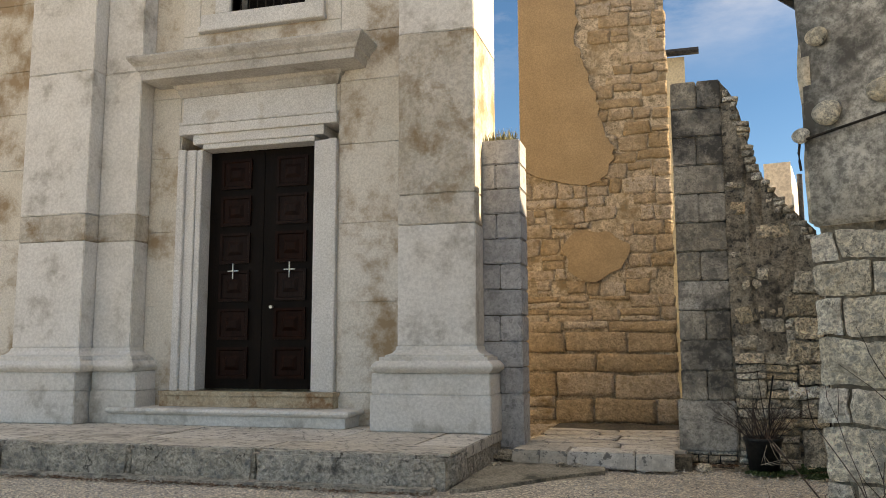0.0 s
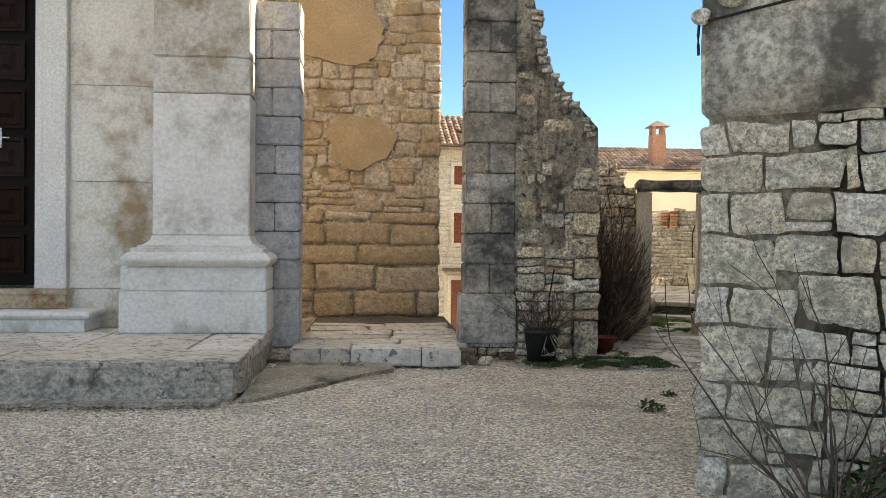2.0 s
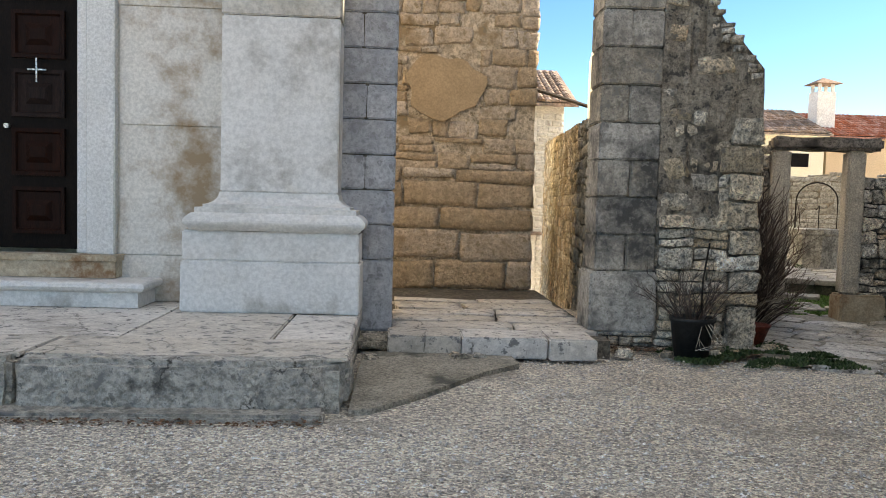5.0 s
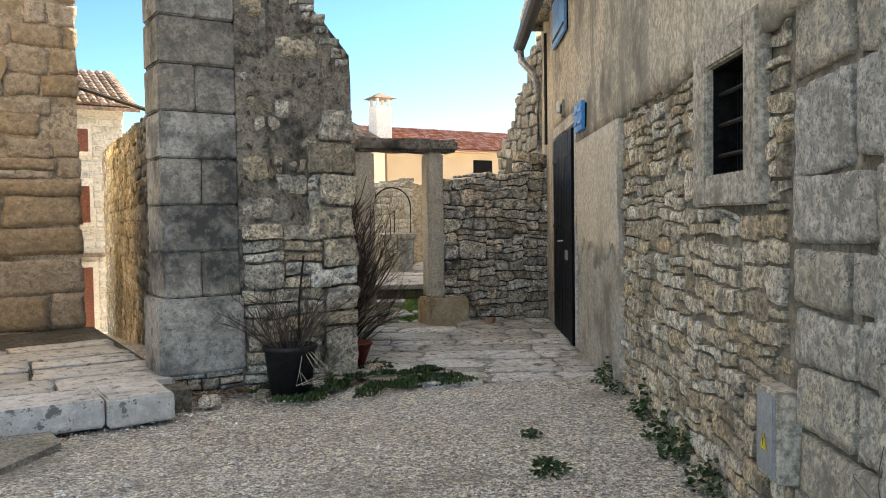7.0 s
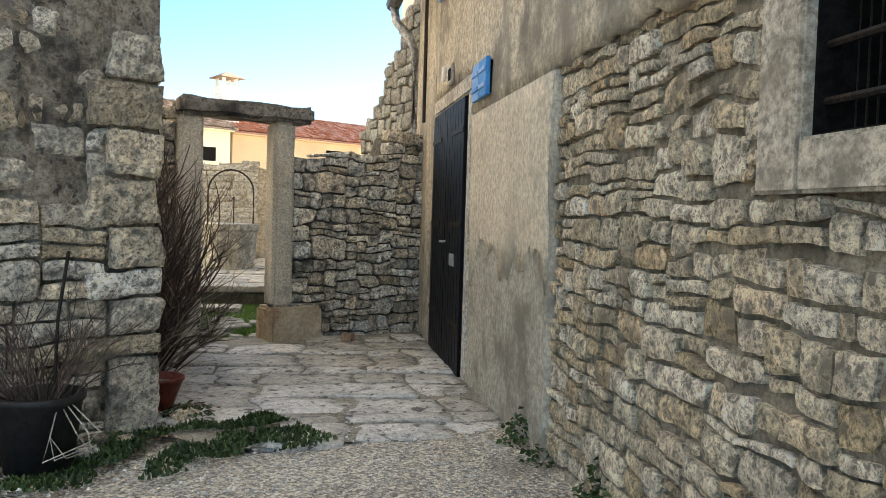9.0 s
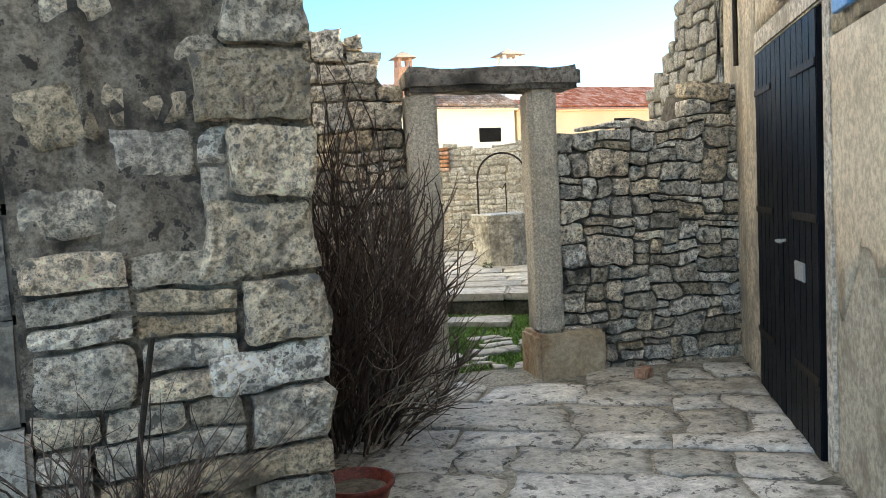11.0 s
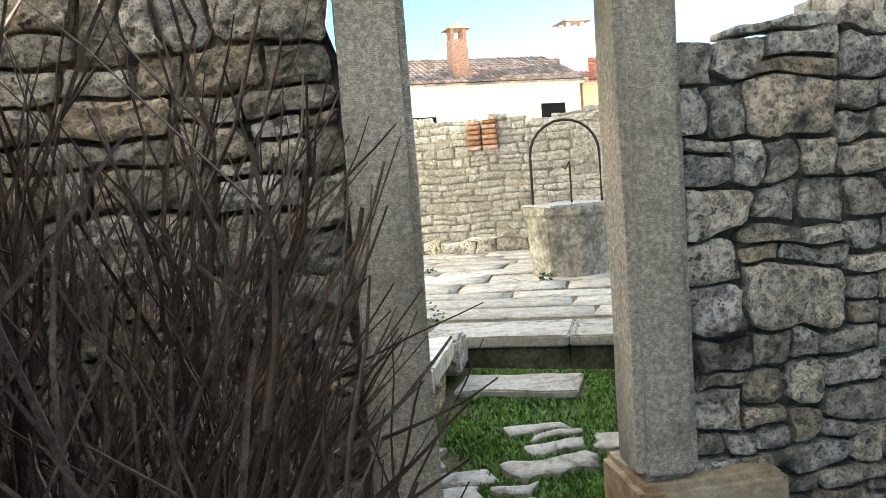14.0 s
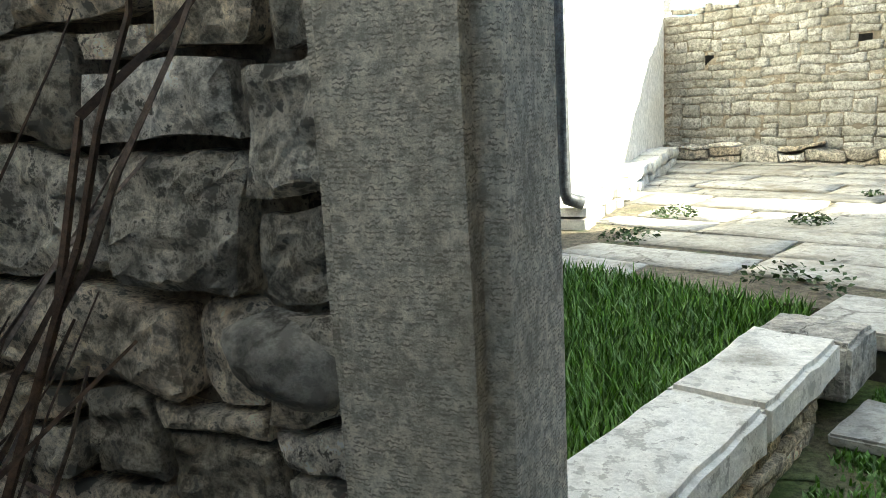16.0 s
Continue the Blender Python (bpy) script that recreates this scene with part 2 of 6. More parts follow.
M_WHITEBLOCK = material("white_quoin_stone", (0.84, 0.785, 0.67), (0.72, 0.66, 0.545), 0.9, 1.0, 36, 5, stain=(0.36, 0.32, 0.25), stain_scale=4.0, stain_at=(0.56, 0.72), vary=0.1, pits=0.4, speck=(0.40, 0.375, 0.32), bump_dist=0.035, palette=((1.08, 1.08, 1.06), (0.98, 0.97, 0.96), (1.03, 0.98, 0.9), (0.92, 0.91, 0.9), (1.06, 1.05, 1.04)), cracks=6.0, gc=(0.5, 1.36))
M_DARKRUB = material("shaded_mossy_stone", (0.74, 0.70, 0.62), (0.52, 0.485, 0.42), 0.92, 0.9, 36, 4.0, stain=(0.055, 0.052, 0.043), stain_scale=3.4, stain_at=(0.57, 0.76), vary=0.36, speck=(0.16, 0.15, 0.132), bump_dist=0.035, gc=(0.34, 1.52), palette=TINTS, cracks=9.0)
M_COURTSTONE = material("court_wall_stone", (0.44, 0.425, 0.38), (0.36, 0.345, 0.305), 0.92, 0.8, 36, 2.2, stain=(0.18, 0.16, 0.12), stain_scale=1.8, stain_at=(0.56, 0.76), vary=0.2, speck=(0.181, 0.168, 0.141), bump_dist=0.035, gc=(0.45, 1.4))
M_COURTSTONE_I = material("court_wall_stone_far", (0.44, 0.425, 0.38), (0.36, 0.345, 0.305), 0.92, 0.8, 36, 2.2, stain=(0.18, 0.16, 0.12), stain_scale=1.8, stain_at=(0.56, 0.76), vary=0.2, island=True, speck=(0.181, 0.168, 0.141), bump_dist=0.035, gc=(0.45, 1.4))
M_MORTAR = material("earth_mortar", (0.15, 0.135, 0.11), (0.09, 0.08, 0.066), 0.95, 1.0, 26, 3.5, vary=0)
M_LIME = material("lime_mortar", (0.33, 0.285, 0.22), (0.23, 0.195, 0.15), 0.95, 1.0, 22, 3.5, stain=(0.14, 0.12, 0.09), stain_scale=2.4, vary=0)
M_GREYRENDER = material("ruin_render", (0.46, 0.40, 0.32), (0.31, 0.265, 0.21), 0.95, 1.2, 30, 3.0, stain=(0.055, 0.05, 0.043), stain_scale=2.4, stain_at=(0.5, 0.68), vary=0, bump_dist=0.03, speck=(0.084, 0.076, 0.065), cracks=7.0)
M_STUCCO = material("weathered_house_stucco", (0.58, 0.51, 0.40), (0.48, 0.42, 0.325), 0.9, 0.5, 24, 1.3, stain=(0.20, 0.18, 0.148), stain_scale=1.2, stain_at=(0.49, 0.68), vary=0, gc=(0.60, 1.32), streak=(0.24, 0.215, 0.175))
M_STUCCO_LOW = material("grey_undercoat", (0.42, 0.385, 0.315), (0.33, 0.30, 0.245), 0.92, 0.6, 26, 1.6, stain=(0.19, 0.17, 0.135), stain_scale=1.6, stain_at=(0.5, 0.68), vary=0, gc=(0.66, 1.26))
M_STUCCO_TOP = material("pale_top_coat", (0.60, 0.53, 0.415), (0.52, 0.44, 0.335), 0.92, 0.4, 26, 1.2, stain=(0.34, 0.30, 0.24), stain_scale=1.8, stain_at=(0.52, 0.72), vary=0, gc=(0.72, 1.22))
M_CEMENT = material("grey_cement", (0.48, 0.43, 0.35), (0.39, 0.345, 0.275), 0.9, 0.5, 30, 2.0, stain=(0.20, 0.175, 0.14), stain_scale=2.2, vary=0)
M_WHITEPL = material("white_lime_plaster", (0.80, 0.78, 0.73), (0.74, 0.71, 0.65), 0.9, 0.6, 14, 2.0, vary=0, gc=(0.80, 1.15))
M_CREAMPL = material("cream_plaster", (0.78, 0.72, 0.55), (0.72, 0.65, 0.48), 0.9, 0.2, 20, 0.6, vary=0, gc=(0.80, 1.15))
M_PEACHPL = material("peach_plaster", (0.62, 0.47, 0.31), (0.55, 0.41, 0.26), 0.9, 0.2, 20, 0.6, vary=0, gc=(0.80, 1.15))
M_ORANGE = material("orange_chimney_render", (0.42, 0.23, 0.15), (0.36, 0.20, 0.13), 0.9, 0.2, 20, 2, vary=0)
M_POST = material("tooled_stone_post", (0.70, 0.645, 0.54), (0.57, 0.52, 0.43), 0.88, 1.2, 55, 2.0, stain=(0.085, 0.078, 0.065), stain_scale=1.6, stain_at=(0.57, 0.78), vary=0.08, stretch=(1, 1, 1), streak=(0.22, 0.2, 0.165), speck=None, gc=(0.6, 1.28), tool=55.0)
M_LINTEL = material("dark_lintel_stone", (0.285, 0.262, 0.232), (0.165, 0.150, 0.135), 0.92, 1.1, 24, 3.0, stain=(0.04, 0.038, 0.034), stain_scale=3, vary=0.1, gc=(0.34, 1.52))
M_FLAG = material("alley_flagstone", (0.580, 0.545, 0.480), (0.420, 0.397, 0.352), 0.7, 0.7, 22, 2.5, stain=(0.085, 0.078, 0.062), stain_scale=2.2, stain_at=(0.57, 0.78), vary=0.2, speck=(0.113, 0.107, 0.095), gc=(0.66, 1.26), cracks=3.2)
M_COURTFLAG = material("pale_court_flag", (0.42, 0.405, 0.37), (0.33, 0.315, 0.28), 0.75, 0.6, 18, 1.5, stain=(0.2, 0.175, 0.135), stain_scale=1.7, stain_at=(0.56, 0.76), vary=0.14, speck=(0.202, 0.191, 0.170), cracks=1.6, gc=(0.72, 1.22))
M_EARTH = material("damp_earth", (0.169, 0.143, 0.104), (0.111, 0.094, 0.068), 0.95, 1.0, 24, 2.0, stain=(0.045, 0.06, 0.025), stain_scale=2.6, vary=0)
M_BENCH = material("white_bench_stone", (0.74, 0.72, 0.67), (0.62, 0.60, 0.55), 0.85, 0.8, 30, 3, stain=(0.27, 0.25, 0.21), stain_scale=3, stain_at=(0.58, 0.76), vary=0.08, pits=0.4, speck=(0.42, 0.41, 0.38), gc=(0.82, 1.12))
M_DOOR = material("black_brown_oak", (0.011, 0.0075, 0.006), (0.007, 0.005, 0.004), 0.5, 0.3, 35, 3, vary=0, stretch=(6, 6, 0.6), spec=0.06)
M_DOORPANEL = material("reddish_oak_panel", (0.022, 0.010, 0.0075), (0.014, 0.0075, 0.006), 0.5, 0.3, 35, 3, vary=0.1, stretch=(6, 6, 0.6), spec=0.06)
M_NAVY = material("blue_black_boards", (0.008, 0.009, 0.013), (0.005, 0.006, 0.008), 0.45, 0.3, 30, 2, vary=0.15, stretch=(5, 5, 0.5), spec=0.06)
M_IRON = material("black_iron", (0.02, 0.018, 0.016), (0.035, 0.026, 0.02), 0.6, 0.4, 60, 8, vary=0, metal=0.5)
# near-black stands in for shade inside openings; also colours the warning flash
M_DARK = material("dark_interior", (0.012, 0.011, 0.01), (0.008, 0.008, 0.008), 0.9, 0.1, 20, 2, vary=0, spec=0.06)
M_ZINC = material("grey_zinc", (0.42, 0.43, 0.44), (0.34, 0.35, 0.36), 0.45, 0.15, 20, 2, vary=0, metal=0.6)
M_GUTTER = material("dark_gutter_metal", (0.06, 0.065, 0.075), (0.04, 0.045, 0.05), 0.5, 0.15, 20, 2, vary=0, metal=0.4)
M_BLUE = material("blue_paint", (0.16, 0.36, 0.66), (0.13, 0.31, 0.60), 0.5, 0.15, 30, 3, vary=0.08, gc=(0.80, 1.15))
M_BOX = material("grey_meter_cabinet", (0.30, 0.31, 0.31), (0.25, 0.26, 0.26), 0.5, 0.1, 40, 4, vary=0, gc=(0.80, 1.15))
M_YELLOW = material("yellow_label", (0.75, 0.58, 0.05), (0.70, 0.52, 0.04), 0.5, 0.05, 40, 4, vary=0)
M_RED = material("rust_red_plastic", (0.156, 0.030, 0.018), (0.120, 0.024, 0.015), 0.5, 0.15, 30, 4, vary=0)
M_BLACKPOT = material("black_plastic", (0.018, 0.018, 0.018), (0.012, 0.012, 0.012), 0.5, 0.15, 30, 4, vary=0)
M_TWIG = material("reddish_brown_bark", (0.12, 0.08, 0.06), (0.052, 0.035, 0.028), 0.6, 0.4, 70, 6, vary=0.5, island=True)
M_DRYTWIG = material("pale_dry_twig", (0.390, 0.351, 0.286), (0.260, 0.221, 0.176), 0.8, 0.4, 70, 6, vary=0.4, island=True)
M_GRASS = material("spring_grass", (0.128, 0.255, 0.048), (0.085, 0.178, 0.034), 0.7, 0.1, 30, 3, vary=0.4, island=True)
M_LEAF = material("dark_green_leaf", (0.045, 0.085, 0.022), (0.03, 0.055, 0.016), 0.6, 0.2, 40, 6, vary=0.5, island=True)
M_LITTER = material("dry_leaf", (0.24, 0.14, 0.085), (0.14, 0.085, 0.055), 0.9, 0.3, 40, 6, vary=0.5, island=True)
M_DRYGRASS = material("dry_grass", (0.26, 0.24, 0.13), (0.16, 0.16, 0.08), 0.8, 0.1, 30, 3, vary=0.4, island=True)
M_TILE_OLD = material("weathered_roof_tile", (0.30, 0.20, 0.145), (0.22, 0.17, 0.135), 0.9, 0.4, 12, 1.2, stain=(0.11, 0.1, 0.09), stain_scale=0.9, vary=0.35, island=True)
M_TILE_RED = material("red_roof_tile", (0.30, 0.115, 0.075), (0.24, 0.095, 0.065), 0.9, 0.3, 12, 1.2, vary=0.25, island=True)
M_SHUTTER = material("brown_shutter", (0.20, 0.065, 0.035), (0.16, 0.05, 0.03), 0.6, 0.2, 20, 2, vary=0.1)
M_BRICK = material("old_red_brick", (0.36, 0.20, 0.125), (0.28, 0.15, 0.1), 0.9, 0.6, 20, 4, vary=0.25)
M_WHITEPAINT = material("white_paint", (0.72, 0.72, 0.70), (0.66, 0.66, 0.64), 0.5, 0.1, 30, 3, vary=0, gc=(0.80, 1.15))
M_SILVER = material("silvered_metal", (0.55, 0.55, 0.52), (0.48, 0.47, 0.44), 0.35, 0.1, 40, 4, vary=0, metal=0.8)


# ---- builders ----
def link_mesh(name, bm, mat, smooth=False):
    me = bpy.data.meshes.new(name)
    bm.to_mesh(me)
    bm.free()
    me.materials.append(mat)
    if smooth:
        me.polygons.foreach_set("use_smooth", [True] * len(me.polygons))
    return me


def part(name, bm, mat, parent=None, label="", smooth=False):
    ob = new(name, link_mesh(name, bm, mat, smooth))
    if parent is not None:
        ob.parent = parent
    return tagged(ob, label)


def thing(name, label, category, group="", kind=""):
    return tagged(new(name), label, category, group, kind)


def structure(name, bm, mat, label, category, smooth=False):
    return tagged(part(name, bm, mat, None, "", smooth), label, category, "", "structure")


def box(bm, x0, x1, y0, y1, z0, z1, bevel=0.0, m=None):
    r = bmesh.ops.create_cube(bm, size=1)["verts"]
    for v in r:
        v.co = Vector((x0 + (v.co.x + 0.5) * (x1 - x0), y0 + (v.co.y + 0.5) * (y1 - y0), z0 + (v.co.z + 0.5) * (z1 - z0)))
    if bevel:
        es = list({e for v in r for e in v.link_edges})
        r = list({v for f in bmesh.ops.bevel(bm, geom=es, offset=bevel, segments=2, affect='EDGES')["faces"] for v in f.verts} | {v for v in r if v.is_valid})
    if m is not None:
        for v in r:
            v.co = m @ v.co
    return r


def block(x0, x1, y0, y1, z0, z1, amp=0.012, bevel=0.02, cell=0.18, seed=0, freq=4.0):
    """A worn stone block: bevelled, subdivided and pushed about by noise."""
    bm = bmesh.new()
    n = [max(1, min(14, round(d / cell))) for d in (x1 - x0, y1 - y0, z1 - z0)]
    box(bm, x0, x1, y0, y1, z0, z1)
    for ax, k in enumerate(n):
        lo, hi = ((x0, x1), (y0, y1), (z0, z1))[ax]
        for i in range(1, k):
            co, no = [0, 0, 0], [0, 0, 0]
            co[ax], no[ax] = lo + (hi - lo) * i / k, 1
            bmesh.ops.bisect_plane(bm, geom=bm.verts[:] + bm.edges[:] + bm.faces[:], plane_co=co, plane_no=no)
    es = [e for e in bm.edges if len(e.link_faces) == 2 and e.calc_face_angle(0) > 1.0]
    if bevel:
        bmesh.ops.bevel(bm, geom=es, offset=bevel, segments=2, affect='EDGES')
    o = Vector((seed * 3.7, seed * 1.3, seed * 2.1))
    for v in bm.verts:
        v.co += noise.noise_vector(v.co * freq + o) * amp + noise.noise_vector(v.co * freq * 3 + o) * amp * 0.4
    return bm


def moulding(bm, x0, x1, y0, yb, profile, m=None):
    """A three-sided moulding round a rectangle: profile rows of (z, outset)."""
    rows = []
    for z, o in profile:
        pts = [(x0 - o, yb, z), (x0 - o, y0 - o, z), (x1 + o, y0 - o, z), (x1 + o, yb, z)]
        rows.append([bm.verts.new((m @ Vector(p)) if m is not None else p) for p in pts])
    for a, b in zip(rows, rows[1:]):
        for i in range(3):
            bm.faces.new((a[i], a[i + 1], b[i + 1], b[i]))
    bm.faces.new(rows[-1])
    bm.faces.new(rows[0][::-1])


def half_round(z0, z1, o0, o1, n=6):
    """Rows for a bulging roll from z0 to z1, from outset o0 swelling by o1."""
    return [(z0 + (z1 - z0) * i / n, o0 + o1 * math.sin(math.pi * i / n)) for i in range(n + 1)]


def wall_frame(x, y, dx, dy):
    """Local x along the wall, local y into it, z up."""
    d = Vector((dx, dy, 0)).normalized()
    return Matrix(((d.x, -d.y, 0, x), (d.y, d.x, 0, y), (0, 0, 1, 0), (0, 0, 0, 1)))


def tube(bm, pts, r0, r1=None, sides=6):
    r1 = r0 if r1 is None else r1
    rings = []
    for i, p in enumerate(pts):
        a, b = Vector(pts[max(0, i - 1)]), Vector(pts[min(len(pts) - 1, i + 1)])
        q = (b - a).to_track_quat('Z', 'Y')
        r = r0 + (r1 - r0) * i / max(1, len(pts) - 1)
        rings.append([bm.verts.new(Vector(p) + q @ Vector((r * math.cos(k * math.tau / sides), r * math.sin(k * math.tau / sides), 0))) for k in range(sides)])
    for a, b in zip(rings, rings[1:]):
        for k in range(sides):
            bm.faces.new((a[k], a[(k + 1) % sides], b[(k + 1) % sides], b[k]))
    bm.faces.new(rings[0][::-1])
    bm.faces.new(rings[-1])


def lathe(bm, profile, centre, sides=20):
    rings = []
    for r, z in profile:
        rings.append([bm.verts.new((centre[0] + r * math.cos(k * math.tau / sides), centre[1] + r * math.sin(k * math.tau / sides), centre[2] + z)) for k in range(sides)])
    for a, b in zip(rings, rings[1:]):
        for k in range(sides):
            bm.faces.new((a[k], a[(k + 1) % sides], b[(k + 1) % sides], b[k]))
    bm.faces.new(rings[-1])
    bm.faces.new(rings[0][::-1])


def stone_mesh(cell, rng, depth, proud, gap, warp, relief, seed, chamfer, grid):
    """One rough stone for a cell (x0, x1, z0, z1): an uneven outline that leans with its neighbours, a chipped edge and a craggy face."""
    x0, x1, z0, z1 = cell
    x0, x1, z0, z1 = x0 + gap / 2, max(x0 + gap / 2 + 0.015, x1 - gap / 2), z0 + gap / 2, max(z0 + gap / 2 + 0.015, z1 - gap / 2)
    w, h = x1 - x0, z1 - z0
    lim = min(w, h)
    nx, nz = max(3, min(16, round(w / grid))), max(3, min(16, round(h / grid)))
    cut = [lim * rng.uniform(0.02, chamfer * 0.75) * rng.choice((0.3, 1.0)) for _ in range(4)]
    tx, tz = rng.uniform(-0.05, 0.05) * min(1.0, relief / 0.01), rng.uniform(-0.07, 0.07) * min(1.0, relief / 0.01)
    edge = min(0.012, lim * 0.08) * min(1.0, 0.3 + relief / 0.012)
    sag = (rng.uniform(-0.1, 0.1) * h, rng.uniform(-0.1, 0.1) * h, rng.uniform(-0.1, 0.1) * h, rng.uniform(-0.1, 0.1) * h)
    front, back = [], []
    for j in range(nz + 1):
        for i in range(nx + 1):
            fx, fz = i / nx, j / nz
            px, pz = x0 + w * fx, z0 + h * fz
            # outline: slanting sides, cut corners, small chips
            px += sag[2] * (fz - 0.5) * (1 - fx) + sag[3] * (fz - 0.5) * fx
            pz += sag[0] * (fx - 0.5) * (1 - fz) + sag[1] * (fx - 0.5) * fz
            for c, (ox, oz) in zip(cut, ((0, 0), (1, 0), (1, 1), (0, 1))):
                d = abs(fx - ox) * w + abs(fz - oz) * h
                if d < c:
                    px += (c - d) * 0.4 * (1 if ox == 0 else -1)
                    pz += (c - d) * 0.4 * (1 if oz == 0 else -1)
            rim = i in (0, nx) or j in (0, nz)
            if rim:
                k = rng.uniform(0.0, 0.035) * lim
                px += k if i == 0 else -k if i == nx else 0
                pz += k if j == 0 else -k if j == nz else 0
            else:
                px += rng.uniform(-0.25, 0.25) * w / nx
                pz += rng.uniform(-0.25, 0.25) * h / nz
            p = Vector((px * 2.6, pz * 3.4, seed * 1.7))
            v, f = noise.noise_vector(p), noise.noise_vector(p * 3.3)
            qx, qz = px + warp * (v.x + 0.4 * f.x), pz + warp * (v.y * 0.8 + 0.4 * f.y)
            rough = noise.noise(Vector((qx * 9, qz * 9, seed + 5.0))) + 0.8 * noise.noise(Vector((qx * 24, qz * 24, seed + 9.0))) + rng.uniform(-0.35, 0.35)
            y = -proud + relief * rough * (0.5 if rim else 1.0) + tx * (px - x0 - w / 2) + tz * (pz - z0 - h / 2) + (edge if rim else 0.0)
            front.append((qx, y, qz))
    row = nx + 1
    faces = [(j * row + i, j * row + i + 1, (j + 1) * row + i + 1, (j + 1) * row + i) for j in range(nz) for i in range(nx)]
    loop = [i for i in range(row)] + [j * row + nx for j in range(1, nz + 1)] + [nz * row + i for i in range(nx - 1, -1, -1)] + [j * row for j in range(nz - 1, 0, -1)]
    n0, nf, m = len(front), len(faces), len(loop)
    verts = front + [(front[k][0], depth - proud, front[k][2]) for k in loop]
    faces += [(loop[k], n0 + k, n0 + (k + 1) % m, loop[(k + 1) % m]) for k in range(m)]
    return verts, faces, nf


def lay(parent, frame_m, cells, mat, depth=0.14, out=0.03, name="stone", seed=1, limit=290, mat_far=None, gap=0.012, warp=0.03, relief=0.012, chamfer=0.3, grid=0.045, uneven=0.018, facets=False):
    """Stones into the cells of a wall; past the limit the rest is one joined mesh."""
    rng = random.Random(seed)
    vv, ff = [], []
    for i, cell in enumerate(cells):
        verts, faces, n = stone_mesh(cell, rng, depth, out + rng.uniform(-uneven, uneven), gap, warp, relief, seed, chamfer, grid if i < limit else max(grid, 0.06))
        if i < limit:
            o = Vector(((cell[0] + cell[1]) / 2, 0, (cell[2] + cell[3]) / 2))
            me = bpy.data.meshes.new(name)
            me.from_pydata([Vector(v) - o for v in verts], [], faces)
            me.polygons.foreach_set("use_smooth", [not facets] * n + [False] * (len(faces) - n))
            me.materials.append(mat)
            ob = new(name, me)
            ob.parent = parent
            ob.matrix_basis = frame_m @ Matrix.Translation(o)
        else:
            n0 = len(vv)
            vv += [frame_m @ Vector(v) for v in verts]
            ff += [tuple(a + n0 for a in f) for f in faces]
    if vv:
        me = bpy.data.meshes.new("stonework")
        me.from_pydata(vv, [], ff)
        me.materials.append(mat_far or mat)
        ob = new("stonework", me)
        ob.parent = parent
        tagged(ob, kind="stuff")


def trim(cell, top, holes):
    """The part of a cell under the wall's top and beside its holes, or None."""
    x0, x1, a, b = cell
    b = min(b, top((x0 + x1) / 2) + 0.03)
    for hx0, hx1, hz0, hz1 in holes:
        if hx0 < x1 and hx1 > x0 and hz0 < b and hz1 > a:
            rest = [r for r in ((x0, hx0, a, b), (hx1, x1, a, b), (x0, x1, a, hz0), (x0, x1, hz1, b)) if r[1] - r[0] > 0.045 and r[3] - r[2] > 0.035]
            if not rest:
                return None
            x0, x1, a, b = max(rest, key=lambda r: (r[1] - r[0]) * (r[3] - r[2]))
    return (x0, x1, a, b) if b - a > 0.035 else None


def packed(x0, x1, z0, top, h=(0.07, 0.16), w=(0.12, 0.34), seed=1, holes=(), keep=None, large=0.12):
    """Cells of uncoursed rubble: each stone is set in the lowest gap, and often levels up with its neighbour."""
    rng = random.Random(seed)
    u = 0.04
    n = max(2, round((x1 - x0) / u))
    u = (x1 - x0) / n
    zmax = max(top(x0 + (x1 - x0) * i / 40) for i in range(41))
    level, cells = [0] * n, []
    q = 0.01
    while min(level) * q + z0 < zmax:
        low = min(level)
        i = level.index(low)
        j = i
        while j < n and level[j] == low:
            j += 1
        big = 1.6 if rng.random() < large else 1.0
        ww = max(1, round(rng.uniform(*w) * big / u))
        if j - i - ww < w[0] / u:
            ww = j - i if j - i < 1.4 * w[1] / u else (j - i) // 2
        hh = min(max(rng.uniform(*h) * big, ww * u * 0.22), ww * u * 1.5)
        hh = max(4, round(hh / q))
        for k in (i - 1, i + ww):
            if 0 <= k < n and 0.6 * h[0] < (level[k] - low) * q < 1.25 * h[1] and rng.random() < 0.5:
                hh = level[k] - low
        cell = trim((x0 + i * u, x0 + (i + ww) * u, z0 + low * q, z0 + (low + hh) * q), top, holes)
        if cell and (not keep or keep((cell[0] + cell[1]) / 2, (cell[2] + cell[3]) / 2, rng)):
            cells.append(cell)
        for k in range(i, min(n, i + ww)):
            level[k] = low + hh
    return cells


